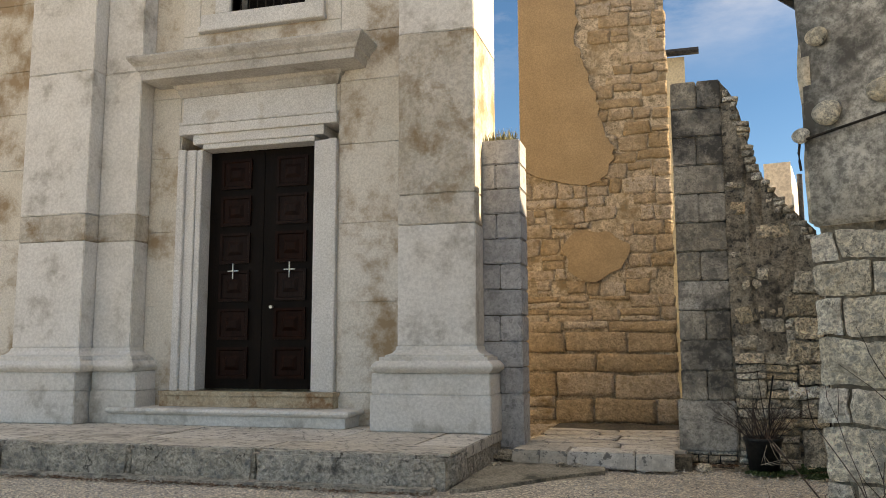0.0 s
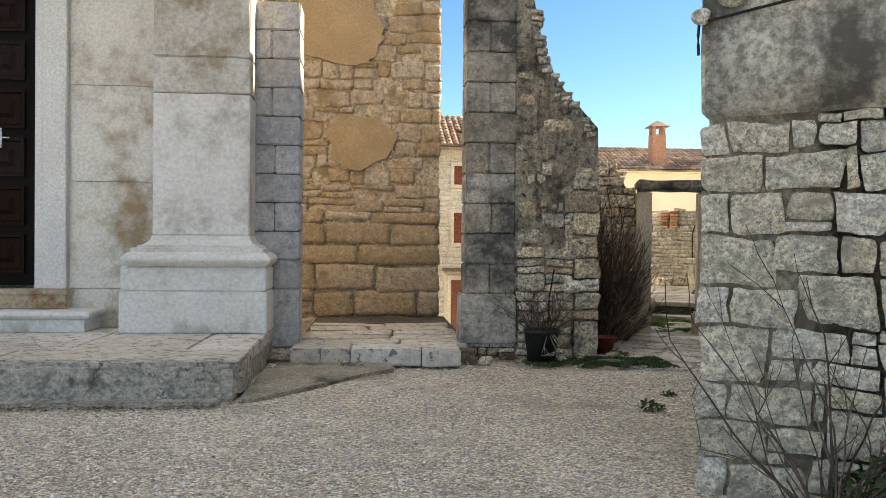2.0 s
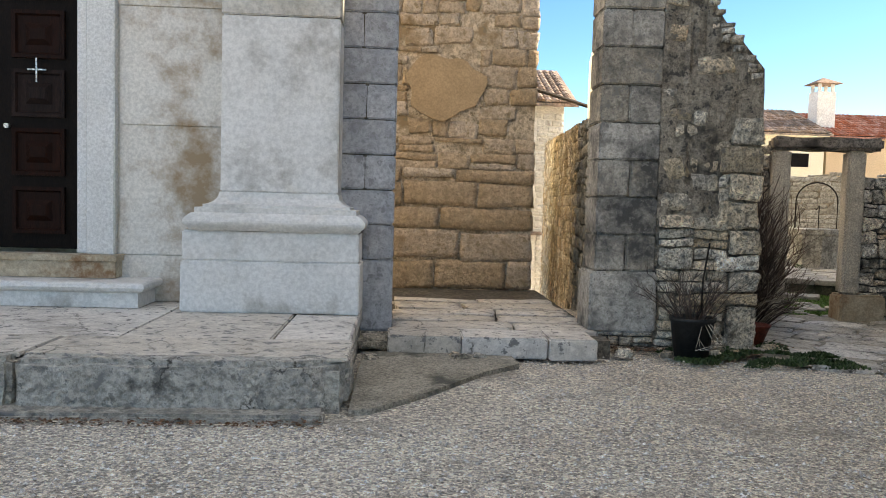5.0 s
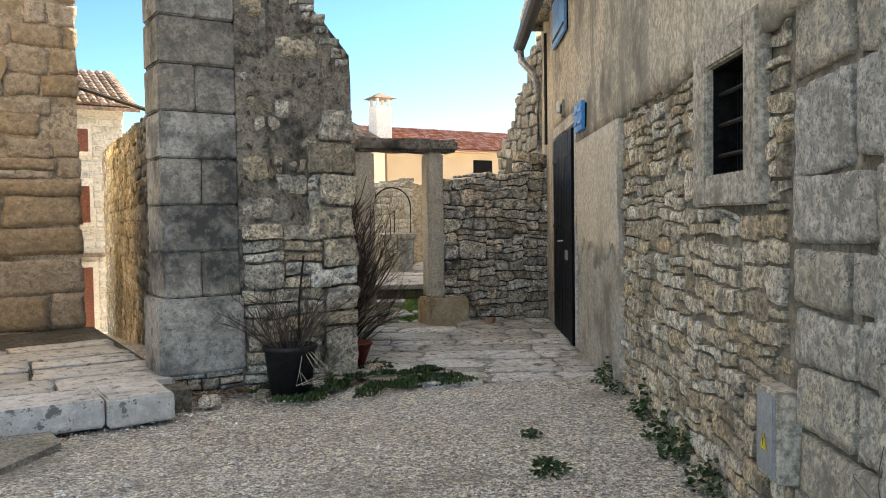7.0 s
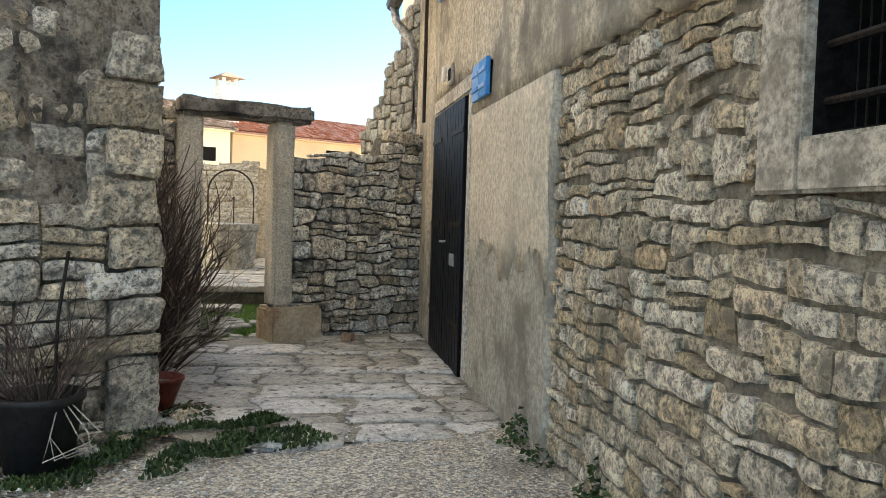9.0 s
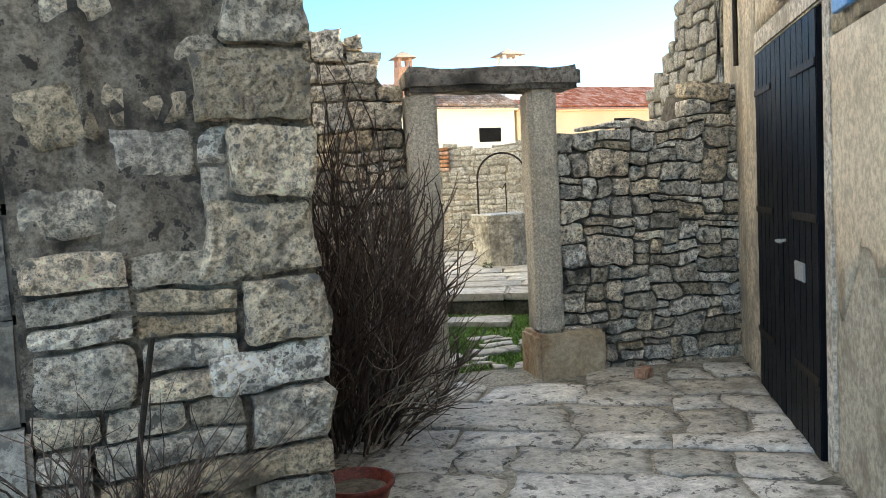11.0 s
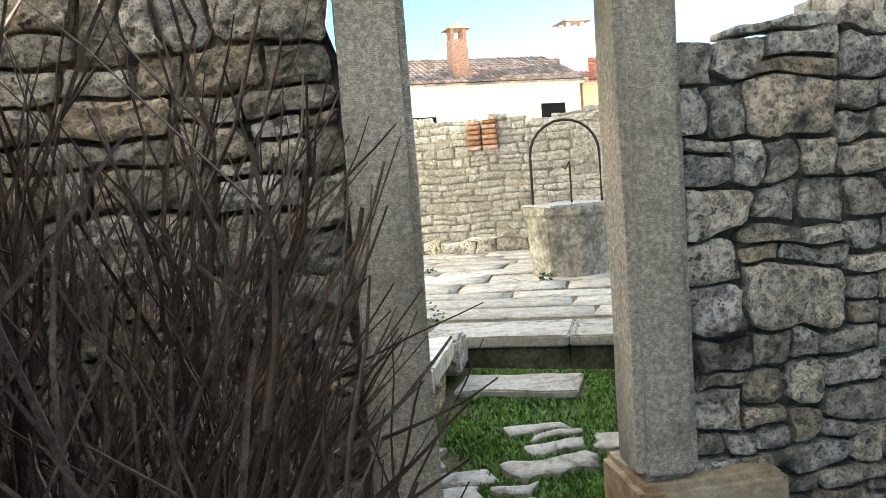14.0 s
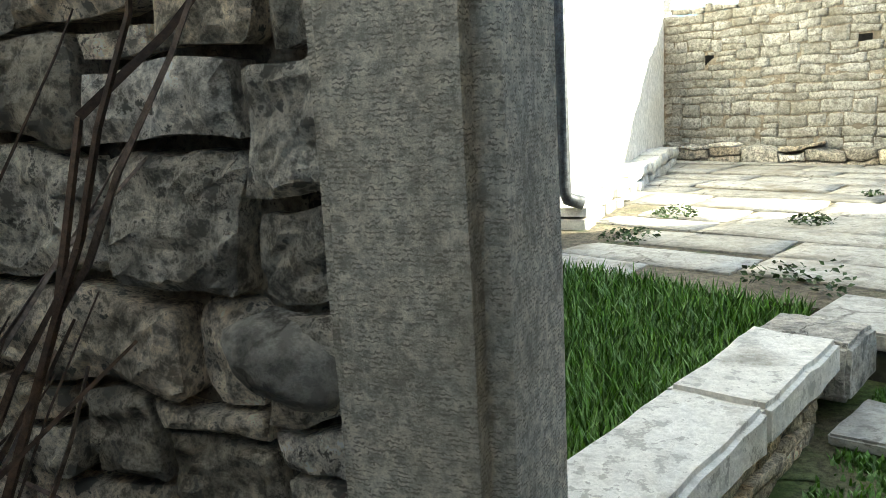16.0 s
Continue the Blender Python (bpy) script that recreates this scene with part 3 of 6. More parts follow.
def rubble(x0, x1, z0, top, h=(0.07, 0.16), w=(0.12, 0.34), seed=1, holes=(), split=0.22, keep=None):
    """Cells of uneven courses from z0 up to top(x), leaving out the holes (x0, x1, z0, z1)."""
    rng = random.Random(seed)
    cells, z = [], z0
    zmax = max(top(x0 + (x1 - x0) * i / 40) for i in range(41))
    while z < zmax:
        hh = rng.uniform(*h)
        x = x0
        while x < x1 - 0.02:
            ww = rng.uniform(*w) * (1.25 if hh < (h[0] + h[1]) / 2 else 0.9)
            xe = min(x1, x + ww)
            if x1 - xe < w[0] * 0.5:
                xe = x1
            wob = 0.22 * hh * noise.noise(Vector((x * 2.3, z * 2, seed)))
            cuts = [(z + wob, z + hh + wob)]
            if hh > (h[0] + h[1]) * 0.45 and rng.random() < split:
                c = z + hh * rng.uniform(0.35, 0.65)
                cuts = [(z + wob, c), (c, z + hh + wob)]
            for a, b in cuts:
                cell = trim((x, xe, a, b), top, holes)
                if cell and (not keep or keep((x + xe) / 2, (a + b) / 2, rng)):
                    cells.append(cell)
            x = xe
        z += hh
    return cells


def profile_wall(x0, x1, y0, y1, z0, top, m, n=24, rough=0.0):
    """The core of a wall with an uneven top."""
    bm = bmesh.new()
    rows = []
    for i in range(n + 1):
        x = x0 + (x1 - x0) * i / n
        t = top(x)
        col = []
        for y in (y0, y1):
            zs = [z0 + (t - z0) * j / 12 for j in range(13)]
            col.append([bm.verts.new(m @ Vector((x, y + (rough * noise.noise(Vector((x * 5, z * 5, 3))) if y == y0 else 0), z))) for z in zs])
        rows.append(col)
    for a, b in zip(rows, rows[1:]):
        for j in range(12):
            bm.faces.new((a[0][j], b[0][j], b[0][j + 1], a[0][j + 1]))
            bm.faces.new((a[1][j + 1], b[1][j + 1], b[1][j], a[1][j]))
        bm.faces.new((a[0][12], b[0][12], b[1][12], a[1][12]))
    for col in (rows[0], rows[-1]):
        for j in range(12):
            bm.faces.new((col[0][j], col[0][j + 1], col[1][j + 1], col[1][j]))
    return bm


def steps_of(*pts):
    """A height that runs in straight pieces through (x, z)."""
    def at(x):
        if x <= pts[0][0]:
            return pts[0][1]
        for (xa, za), (xb, zb) in zip(pts, pts[1:]):
            if x <= xb:
                return za + (zb - za) * (x - xa) / max(1e-6, xb - xa)
        return pts[-1][1]
    return at


def blades(name, region, count, height, mat, seed, label, category, lean=0.5, width=0.006):
    rng = random.Random(seed)
    vv, ff = [], []
    while len(ff) < count * 2:
        p = region(rng)
        if p is None:
            continue
        x, y, z = p
        h, a, l = height * rng.uniform(0.4, 1.15), rng.uniform(0, math.tau), rng.uniform(0.1, lean)
        dx, dy = math.cos(a), math.sin(a)
        n0, w = len(vv), width * rng.uniform(0.7, 1.6)
        for f, k in ((0, 1), (0.55, 0.8)):
            o = l * h * f * f
            vv += [(x + dx * o - dy * w * k, y + dy * o + dx * w * k, z + h * f), (x + dx * o + dy * w * k, y + dy * o - dx * w * k, z + h * f)]
        vv.append((x + dx * l * h, y + dy * l * h, z + h))
        ff += [(n0, n0 + 1, n0 + 3, n0 + 2), (n0 + 2, n0 + 3, n0 + 4)]
    me = bpy.data.meshes.new(name)
    me.from_pydata(vv, [], ff)
    me.materials.append(mat)
    return tagged(new(name, me), label, category, "", "stuff")


def shrub(bm, base, count, height, spread, foot, seed, r=0.006, twigs=3, droop=0.0, lean=(0, 0), sides=4, xmax=99.0):
    rng = random.Random(seed)
    for _ in range(count):
        a, f = rng.uniform(0, math.tau), rng.random() ** 0.7
        p = Vector((base[0] + foot * f * math.cos(a), base[1] + foot * f * math.sin(a), base[2]))
        h = height * rng.uniform(0.5, 1.0)
        d = Vector((math.cos(a) * spread * f + lean[0] * rng.random(), math.sin(a) * spread * f + lean[1] * rng.random(), 1.0)).normalized()
        pts, n = [p.copy()], 8
        for i in range(n):
            d = (d + Vector((rng.uniform(-.24, .24), rng.uniform(-.24, .24), rng.uniform(-.12, .10) - droop * i / n))).normalized()
            p = p + d * h / n
            if (p.x > xmax and i > 3) or (0.444 * (p.y - 9.7) - 0.896 * (p.x - 2.9) < 0.3 and p.x > 2.2 and p.y > 9.6):
                break
            pts.append(p.copy())
        rr = r * rng.uniform(0.6, 1.4)
        tube(bm, pts, rr, rr * 0.35, sides)
        for _ in range(twigs):
            if len(pts) < 5:
                break
            i = rng.randrange(3, len(pts))
            q = pts[i].copy()
            dd = (d + Vector((rng.uniform(-1, 1), rng.uniform(-1, 1), rng.uniform(-0.2, 0.7)))).normalized()
            tp = [q]
            for _ in range(4):
                dd = (dd + Vector((rng.uniform(-.2, .2), rng.uniform(-.2, .2), rng.uniform(-.05, .2)))).normalized()
                q = q + dd * h * rng.uniform(0.04, 0.085)
                tp.append(q.copy())
            tube(bm, tp, rr * 0.5, rr * 0.2, 3)


def leaf_clump(name, base, radius, height, count, mat, seed, label, size=0.03):
    rng = random.Random(seed)
    vv, ff = [], []
    for _ in range(count):
        a, f = rng.uniform(0, math.tau), rng.random() ** 0.5
        c = Vector((base[0] + radius * f * math.cos(a), base[1] + radius * f * math.sin(a), base[2] + height * rng.random() * (1.1 - f * 0.7)))
        e = Euler((rng.uniform(-0.9, 0.9), rng.uniform(-0.9, 0.9), rng.uniform(0, math.tau))).to_matrix()
        s, n0 = size * rng.uniform(0.5, 1.4), len(vv)
        vv += [c + e @ Vector(p) * s for p in ((0, -0.2, 0), (0.45, 0.35, 0.12), (0, 1.1, 0), (-0.45, 0.35, 0.12))]
        ff.append((n0, n0 + 1, n0 + 2, n0 + 3))
    me = bpy.data.meshes.new(name)
    me.from_pydata([tuple(v) for v in vv], [], ff)
    me.materials.append(mat)
    return tagged(new(name, me), label, "plant")


def tiles(name, m, length, slope, mat, parent, pitch=0.2, row=0.38):
    """Barrel tiles: rows of arched covers, each course lapping the one below."""
    vv, ff = [], []
    for i in range(int(length / pitch)):
        for j in range(int(slope / row)):
            n0, x0 = len(vv), i * pitch
            jit = 0.02 * math.sin(i * 12.9 + j * 7.7)
            for y, lift, w in ((j * row + jit, 0.045, 0.5), (j * row + row + 0.05 + jit, 0.02, 0.44)):
                for k in range(5):
                    a = math.pi * k / 4
                    vv.append(m @ Vector((x0 + pitch * 0.5 + math.cos(a) * pitch * w, y, lift + math.sin(a) * pitch * 0.38)))
            for k in range(4):
                ff.append((n0 + k, n0 + k + 1, n0 + 6 + k, n0 + 5 + k))
            ff.append((n0, n0 + 1, n0 + 2, n0 + 3, n0 + 4))
    me = bpy.data.meshes.new(name)
    me.from_pydata(vv, [], ff)
    me.materials.append(mat)
    ob = new(name, me)
    ob.parent = parent
    return tagged(ob, kind="stuff")


# ---- ground ----
def ground_z(x, y):
    z = -0.07 * max(0.0, min(1.0, (y - 8.0) / 4.0)) if x > 1.2 else 0.0
    if y > 12.6:
        z -= 2.0 * min(1.0, (y - 12.6) / 17.0)
    return z


def ground_sheet():
    bm = bmesh.new()
    xs = [-900, -300, -100, -40, -20] + [-12 + 0.5 * i for i in range(49)] + [14, 18, 25, 40, 100, 300, 900]
    ys = [-900, -300, -100, -40, -20, -12] + [-8 + 0.5 * i for i in range(57)] + [22, 25, 30, 40, 60, 100, 300, 900]
    grid = [[bm.verts.new((x, y, ground_z(x, y) + (0.012 * noise.noise(Vector((x, y, 0))) if abs(x) < 12 and -8 < y < 9 else -0.03))) for x in xs] for y in ys]
    for a, b in zip(grid, grid[1:]):
        for i in range(len(xs) - 1):
            bm.faces.new((a[i], a[i + 1], b[i + 1], b[i]))
    return structure("ground", bm, M_GRAVEL, "pale grey compacted gravel yard with scattered pebbles", "ground", True)


ground = ground_sheet()

# cement patch beside the church platform
bm = bmesh.new()
outline = [(-1.56, 7.20), (-1.42, 7.26), (-1.02, 7.74), (-0.62, 8.35), (-0.28, 8.72), (-0.30, 9.02), (-1.25, 9.16), (-1.56, 9.1)]
top = [bm.verts.new((x, y, 0.035)) for x, y in outline]
low = [bm.verts.new((x, y, -0.05)) for x, y in outline]
bm.faces.new(top)
for i in range(len(outline)):
    j = (i + 1) % len(outline)
    bm.faces.new((top[i], low[i], low[j], top[j]))
bmesh.ops.recalc_face_normals(bm, faces=bm.faces)
structure("pavement_patch", bm, M_PATCH, "dark cracked cement patch beside the stone platform", "pavement")


# ---- church ----
FRONT = 9.87


def church():
    body = bmesh.new()
    box(body, -12.0, -6.36, FRONT, 10.65, 0, 9.2)
    box(body, -6.36, -3.87, FRONT, 10.65, 4.57, 6.05)
    box(body, -6.36, -5.6, FRONT, 10.65, 6.05, 9.2)
    box(body, -4.4, -3.87, FRONT, 10.65, 6.05, 9.2)
    box(body, -5.6, -4.4, FRONT, 10.65, 7.7, 9.2)
    box(body, -3.87, -1.86, FRONT, 10.65, 0, 9.2)
    box(body, -12.0, -4.9, 10.65, 24, 0, 9.2)
    box(body, -6.36, -3.87, 10.35, 10.65, 0, 4.57)
    box(body, -5.6, -4.4, 10.4, 10.65, 6.05, 7.7)
    wall = structure("wall_church", body, M_FACADE, "pale stained plaster church front of large slabs", "church")
    # slabs of the front, proud of the core
    rows = [0.33, 0.76, 1.95, 3.02, 4.12, 5.02, 5.72, 6.85, 8.0, 9.2]
    seed = 0
    for a, b in zip(rows, rows[1:]):
        for x0, x1 in ((-12.0, -8.75), (-6.86, -6.38), (-3.85, -2.84)):
            bm = bmesh.new()
            box(bm, x0 + 0.003, x1 - 0.003, FRONT - 0.022, FRONT + 0.01, a + 0.003, b - 0.003, 0.004)
            part("slab", bm, M_FACADE, wall)
    for a, b, cuts in ((4.60, 5.0, (-6.38, -3.85)), (5.5, 5.95, (-6.86, -5.2, -3.85)), (5.95, 7.1, (-6.86, -6.12)), (5.95, 7.1, (-4.06, -3.85)), (7.1, 8.2, (-6.86, -6.12)), (7.1, 8.2, (-4.06, -3.85))):
        for x0, x1 in zip(cuts, cuts[1:]):
            bm = bmesh.new()
            box(bm, x0 + 0.003, x1 - 0.003, FRONT - 0.02, FRONT + 0.01, a + 0.003, b - 0.003, 0.004)
            part("slab", bm, M_FACADE, wall)
    return wall


church_wall = church()


def pilaster(x0, x1, px0, px1, yf, pyf, depth_to, lower, label):
    t = thing("pilaster", label, "pilaster", "pilasters of the church front", "structure")
    bm = block(px0, px1, pyf, depth_to, 0.33, 0.77, 0.006, 0.012, 0.25, 3)
    part("plinth_block", bm, M_ASHLAR, t)
    bm = block(px0 + 0.012, px1 - 0.012, pyf + 0.012, depth_to, 0.772, 1.03, 0.006, 0.012, 0.25, 4)
    part("plinth_block", bm, M_ASHLAR, t)
    bm = bmesh.new()
    moulding(bm, x0, x1, yf, depth_to, half_round(1.032, 1.18, 0.195, 0.06, 8) + [(1.182, 0.175), (1.225, 0.175), (1.228, 0.12), (1.25, 0.12), (1.255, 0.09), (1.275, 0.05), (1.31, 0.018), (1.36, 0.004)])
    part("torus_base", bm, M_ASHLAR, t, "rounded base moulding", False)
    for a, b, mat, amp in ((1.36, 2.87, M_ASHLAR, 0.002), (2.874, 3.26, M_WORN, 0.008), (3.264, 5.38, M_WORN if lower else M_ASHLAR, 0.007 if lower else 0.002), (5.384, 7.0, M_ASHLAR, 0.002), (7.004, 9.2, M_ASHLAR, 0.002)):
        bm = block(x0, x1, yf, depth_to, a, b, amp, 0.012, 0.3, a)
        part("shaft_block", bm, mat, t)
    return t


pilaster(-2.83, -1.82, -3.12, -1.604, 9.37, 9.19, 10.6, True, "tall pale stone pilaster with worn stucco and rounded base")
pilaster(-8.65, -7.50, -8.95, -7.38, 9.30, 9.12, 9.86, False, "tall pale stone pilaster with a rounded base moulding")
pilaster(-7.49, -6.86, -7.37, -6.62, 9.55, 9.40, 9.86, False, "narrower stepped-back pilaster beside the main one")


def door_surround():
    t = thing("door_frame", "white moulded stone surround of the church portal", "door frame", "", "structure")
    for x0, x1, flip in ((-6.36, -6.0, 1), (-4.23, -3.87, -1)):
        bm = bmesh.new()
        e = [(0.0, 0.09, 0.02), (0.09, 0.24, 0.045), (0.24, 0.36, 0.09)]
        for a, b, o in e:
            xa, xb = (x1 - b, x1 - a) if flip > 0 else (x0 + a, x0 + b)
            box(bm, xa, xb, FRONT - o, 10.3, 0.76, 4.21, 0.008)
        part("jamb", bm, M_FRAME, t)
    bm = bmesh.new()
    for z0, z1, o, d in ((4.212, 4.29, 0.02, 0.0), (4.29, 4.43, 0.045, 0.15), (4.43, 4.57, 0.09, 0.36)):
        box(bm, -6.0 - d, -4.23 + d, FRONT - o - 0.003, 10.3, z0, z1, 0.008)
    box(bm, -6.36, -3.87, FRONT - 0.11, FRONT, 4.572, 4.62, 0.01)
    part("lintel", bm, M_FRAME, t)
    bm = bmesh.new()
    box(bm, -6.33, -3.9, FRONT - 0.05, FRONT, 4.622, 5.0, 0.01)
    part("frieze", bm, M_FRAME, t, "plain white frieze with chipped patches")
    bm = bmesh.new()
    moulding(bm, -6.36, -3.87, FRONT - 0.06, FRONT, [(5.0, 0.0), (5.05, 0.03), (5.1, 0.04), (5.12, 0.07), (5.17, 0.09), (5.18, 0.40), (5.30, 0.42), (5.31, 0.45), (5.36, 0.47), (5.42, 0.53), (5.47, 0.56), (5.50, 0.56), (5.53, 0.1)])
    part("cornice", bm, M_CORNICE, t, "projecting moulded grey stone cornice")
    return t


M_CORNICE = material("grey_moulded_stone", (0.50, 0.49, 0.465), (0.42, 0.405, 0.38), 0.8, 0.4, 30, 2.0, stain=(0.22, 0.2, 0.17), stain_scale=2.2, stain_at=(0.56, 0.76), vary=0, gc=(0.82, 1.12))
door_surround()


def church_door():
    t = tagged(new("door_1"), "closed dark oak double door with raised square panels", "door", "", "structure")
    for x0, x1 in ((-6.0, -5.118), (-5.112, -4.23)):
        bm = bmesh.new()
        box(bm, x0, x1, 10.1, 10.2, 0.78, 4.21, 0.006)
        leaf = part("leaf", bm, M_DOOR, t)
        for i in range(6):
            z0 = 0.92 + i * 0.545
            bm = bmesh.new()
            cx0, cx1 = x0 + 0.2, x1 - 0.2
            ring = [(0.0, 0.0), (0.035, 0.0), (0.035, 0.035), (0.012, 0.05), (0.012, 0.12), (0.045, 0.17)]
            prev = None
            for o, inset in ring:
                row = [bm.verts.new((px, 10.1 - o, pz)) for px, pz in ((cx0 + inset, z0 + inset), (cx1 - inset, z0 + inset), (cx1 - inset, z0 + 0.44 - inset), (cx0 + inset, z0 + 0.44 - inset))]
                if prev:
                    for k in range(4):
                        bm.faces.new((prev[k], prev[(k + 1) % 4], row[(k + 1) % 4], row[k]))
                prev = row
            bm.faces.new(prev)
            part("panel", bm, M_DOORPANEL, leaf)
        cx = (x0 + x1) / 2
        bm = bmesh.new()
        box(bm, cx - 0.085, cx + 0.085, 10.035, 10.05, 2.437, 2.451)
        box(bm, cx - 0.007, cx + 0.007, 10.033, 10.049, 2.33, 2.55)
        part("cross", bm, M_SILVER, leaf, "small silver cross")
    bm = bmesh.new()
    tube(bm, [(-4.95, 10.1, 1.92), (-4.95, 10.04, 1.92)], 0.018, 0.025, 10)
    part("knob", bm, M_SILVER, t)
    return t


church_door()

# sill and moulded step below the door
bm = bmesh.new()
moulding(bm, -6.42, -3.82, 9.66, 9.86, [(0.555, 0.0), (0.70, 0.0), (0.705, 0.015), (0.76, 0.02)])
tagged(part("door_sill", bm, M_SILL), "ochre stained stone sill of the church door", "sill", "", "structure")
bm = bmesh.new()
moulding(bm, -6.95, -3.52, 9.36, 9.86, [(0.332, 0.0), (0.46, 0.0), (0.47, 0.03), (0.485, 0.055), (0.51, 0.07), (0.535, 0.065), (0.55, 0.04)])
tagged(part("step", bm, M_ASHLAR), "low moulded stone step before the church door", "step", "", "structure")


def church_window():
    t = tagged(new("window_1"), "dark church window with iron grille and white stone frame", "window", "", "structure")
    bm = bmesh.new()
    box(bm, -6.1, -4.08, FRONT - 0.12, FRONT + 0.05, 5.97, 6.05, 0.01)
    box(bm, -6.08, -4.1, FRONT - 0.08, FRONT + 0.05, 6.052, 6.24, 0.01)
    part("window_sill", bm, M_FRAME, t)
    for x0, x1 in ((-5.85, -5.6), (-4.4, -4.15)):
        bm = bmesh.new()
        box(bm, x0, x1, FRONT - 0.06, FRONT + 0.25, 6.242, 7.9, 0.01)
        part("window_frame", bm, M_FRAME, t)
    for i in range(9):
        bm = bmesh.new()
        x = -5.54 + i * 0.135
        tube(bm, [(x, 10.02, 6.2), (x, 10.02, 7.7)], 0.012)
        part("bar", bm, M_IRON, t)
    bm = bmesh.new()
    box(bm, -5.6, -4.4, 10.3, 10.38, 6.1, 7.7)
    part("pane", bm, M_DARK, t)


church_window()


def platform():
    bm = bmesh.new()
    box(bm, -12.0, -1.62, 7.25, 9.9, -0.1, 0.26)
    t = structure("platform", bm, M_KERB, "raised worn limestone platform before the church", "platform")
    cuts = [-12.0, -6.65, -5.0, -3.55, -1.56]
    for i, (a, b) in enumerate(zip(cuts, cuts[1:])):
        y0 = 7.16 - 0.09 * (i == 0)
        bm = block(a + 0.006, b - 0.006, y0, 7.95, 0.0, 0.33, 0.02, 0.035, 0.16, i + 5, 5)
        if i == 3:
            for v in bm.verts:
                d = max(0.0, v.co.x + 1.95)
                if v.co.y < 7.7:
                    v.co.y += d * d * 1.6
        part("kerbstone", bm, M_KERB, t)
    for i, (a, b) in enumerate(((-12.0, -7.2), (-7.2, -5.4), (-5.4, -3.2), (-3.2, -2.15), (-2.15, -1.6))):
        bm = block(a + 0.005, b - 0.005, 7.955, 9.86, 0.2, 0.326 + 0.004 * (i % 2), 0.004, 0.012, 0.4, i + 15)
        part("slab", bm, M_SLAB, t)
    for i, (a, b) in enumerate(zip(cuts, cuts[1:])):
        bm = block(a + 0.012, b - 0.015, 7.30, 7.94, 0.31, 0.338, 0.003, 0.008, 0.4, i + 25)
        part("slab", bm, M_SLAB, t)
    bm = block(-12.0, -1.7, 7.0, 7.3, -0.05, 0.05, 0.02, 0.02, 0.3, 33, 3)
    part("footing", bm, M_KERB, t, "rough footing of the platform")


platform()


# ---- piers beside the passage ----
def pier(name, x0, x1, y0, y1, z0, base_top, z1, n, mat, label, seed, bx=0.03):
    bm = bmesh.new()
    box(bm, x0 + 0.03, x1 - 0.03, y0 + 0.03, y1 - 0.03, z0, z1 - 0.05)
    t = structure(name, bm, M_MORTAR, label, "stone pier")
    part("base_block", block(x0 - bx, x1 + bx * 0.3, y0 - bx, y1, z0, base_top, 0.008, 0.02, 0.2, seed), mat, t)
    h = (z1 - base_top) / n
    rng = random.Random(seed)
    for i in range(n):
        a, b = base_top + i * h + 0.004, base_top + (i + 1) * h - 0.004
        xm = (x0 + x1) / 2 + rng.uniform(-0.03, 0.03)
        spans = ((x0, x1),) if i % 2 == 1 else ((x0, xm - 0.004), (xm + 0.004, x1))
        for p, q in spans:
            part("block", block(p, q, y0 + rng.uniform(-0.004, 0.004), y1, a, b, 0.005, 0.014, 0.2, seed + i + p), mat, t)
    return t


pier("pier_church", -1.91, -1.33, 9.78, 10.25, 0.10, 0.77, 4.0, 10, M_PIER1, "blue-grey coursed block pier beside the church", 41, 0.0)
pier("pier_passage", 0.55, 1.12, 9.70, 10.15, 0.15, 0.72, 4.52, 11, M_PIER2, "tall lichened grey block pier at the passage", 61, 0.05)
bm = bmesh.new()
box(bm, 0.52, 1.12, 9.72, 10.1, -0.1, 0.15)
foot = structure("pier_footing", bm, M_MORTAR, "low rubble footing under the passage pier", "footing")
lay(foot, wall_frame(0.5, 9.70, 1, 0), rubble(0.0, 0.62, -0.06, steps_of((0, 0.14), (1, 0.14)), (0.05, 0.1), (0.1, 0.28), 5), M_RUBBLE, 0.12, 0.03, seed=5, warp=0.02)
part("stone", block(-1.86, -1.32, 9.74, 10.2, -0.02, 0.10, 0.015, 0.02, 0.15, 8), M_RUBBLE, foot)
tagged(part("loose_stone", block(-1.62, -1.28, 9.30, 9.62, 0.0, 0.12, 0.025, 0.04, 0.1, 9, 6), M_RUBBLE), "loose pale stone block lying by the pier", "stone")

# passage step between the piers
bm = bmesh.new()
box(bm, -1.36, 0.62, 9.3, 13.3, -0.2, 0.13)
passage = structure("passage_step", bm, M_MORTAR, "worn stone landing of the passage between piers", "step")
for i, (a, b) in enumerate(((-1.36, -0.72), (-0.72, 0.02), (0.02, 0.44))):
    part("kerbstone", block(a + 0.004, b - 0.004, 9.1 - 0.12 * (a + 1.3) / 2, 9.55, 0.0, 0.18, 0.01, 0.014, 0.14, i + 50, 5), M_SLAB, passage)
FLOOR_M = Matrix(((1, 0, 0, 0), (0, 0, 1, 0), (0, -1, 0, 0.175), (0, 0, 0, 1)))
lay(passage, FLOOR_M, rubble(-1.34, 0.55, 9.56, steps_of((-2, 11.9), (1, 11.9)), (0.4, 0.65), (0.8, 1.6), 7), M_SLAB, 0.06, 0.0, "flagstone", 7, gap=0.012, warp=0.05, relief=0.004, chamfer=0.12, uneven=0.004, grid=0.12)


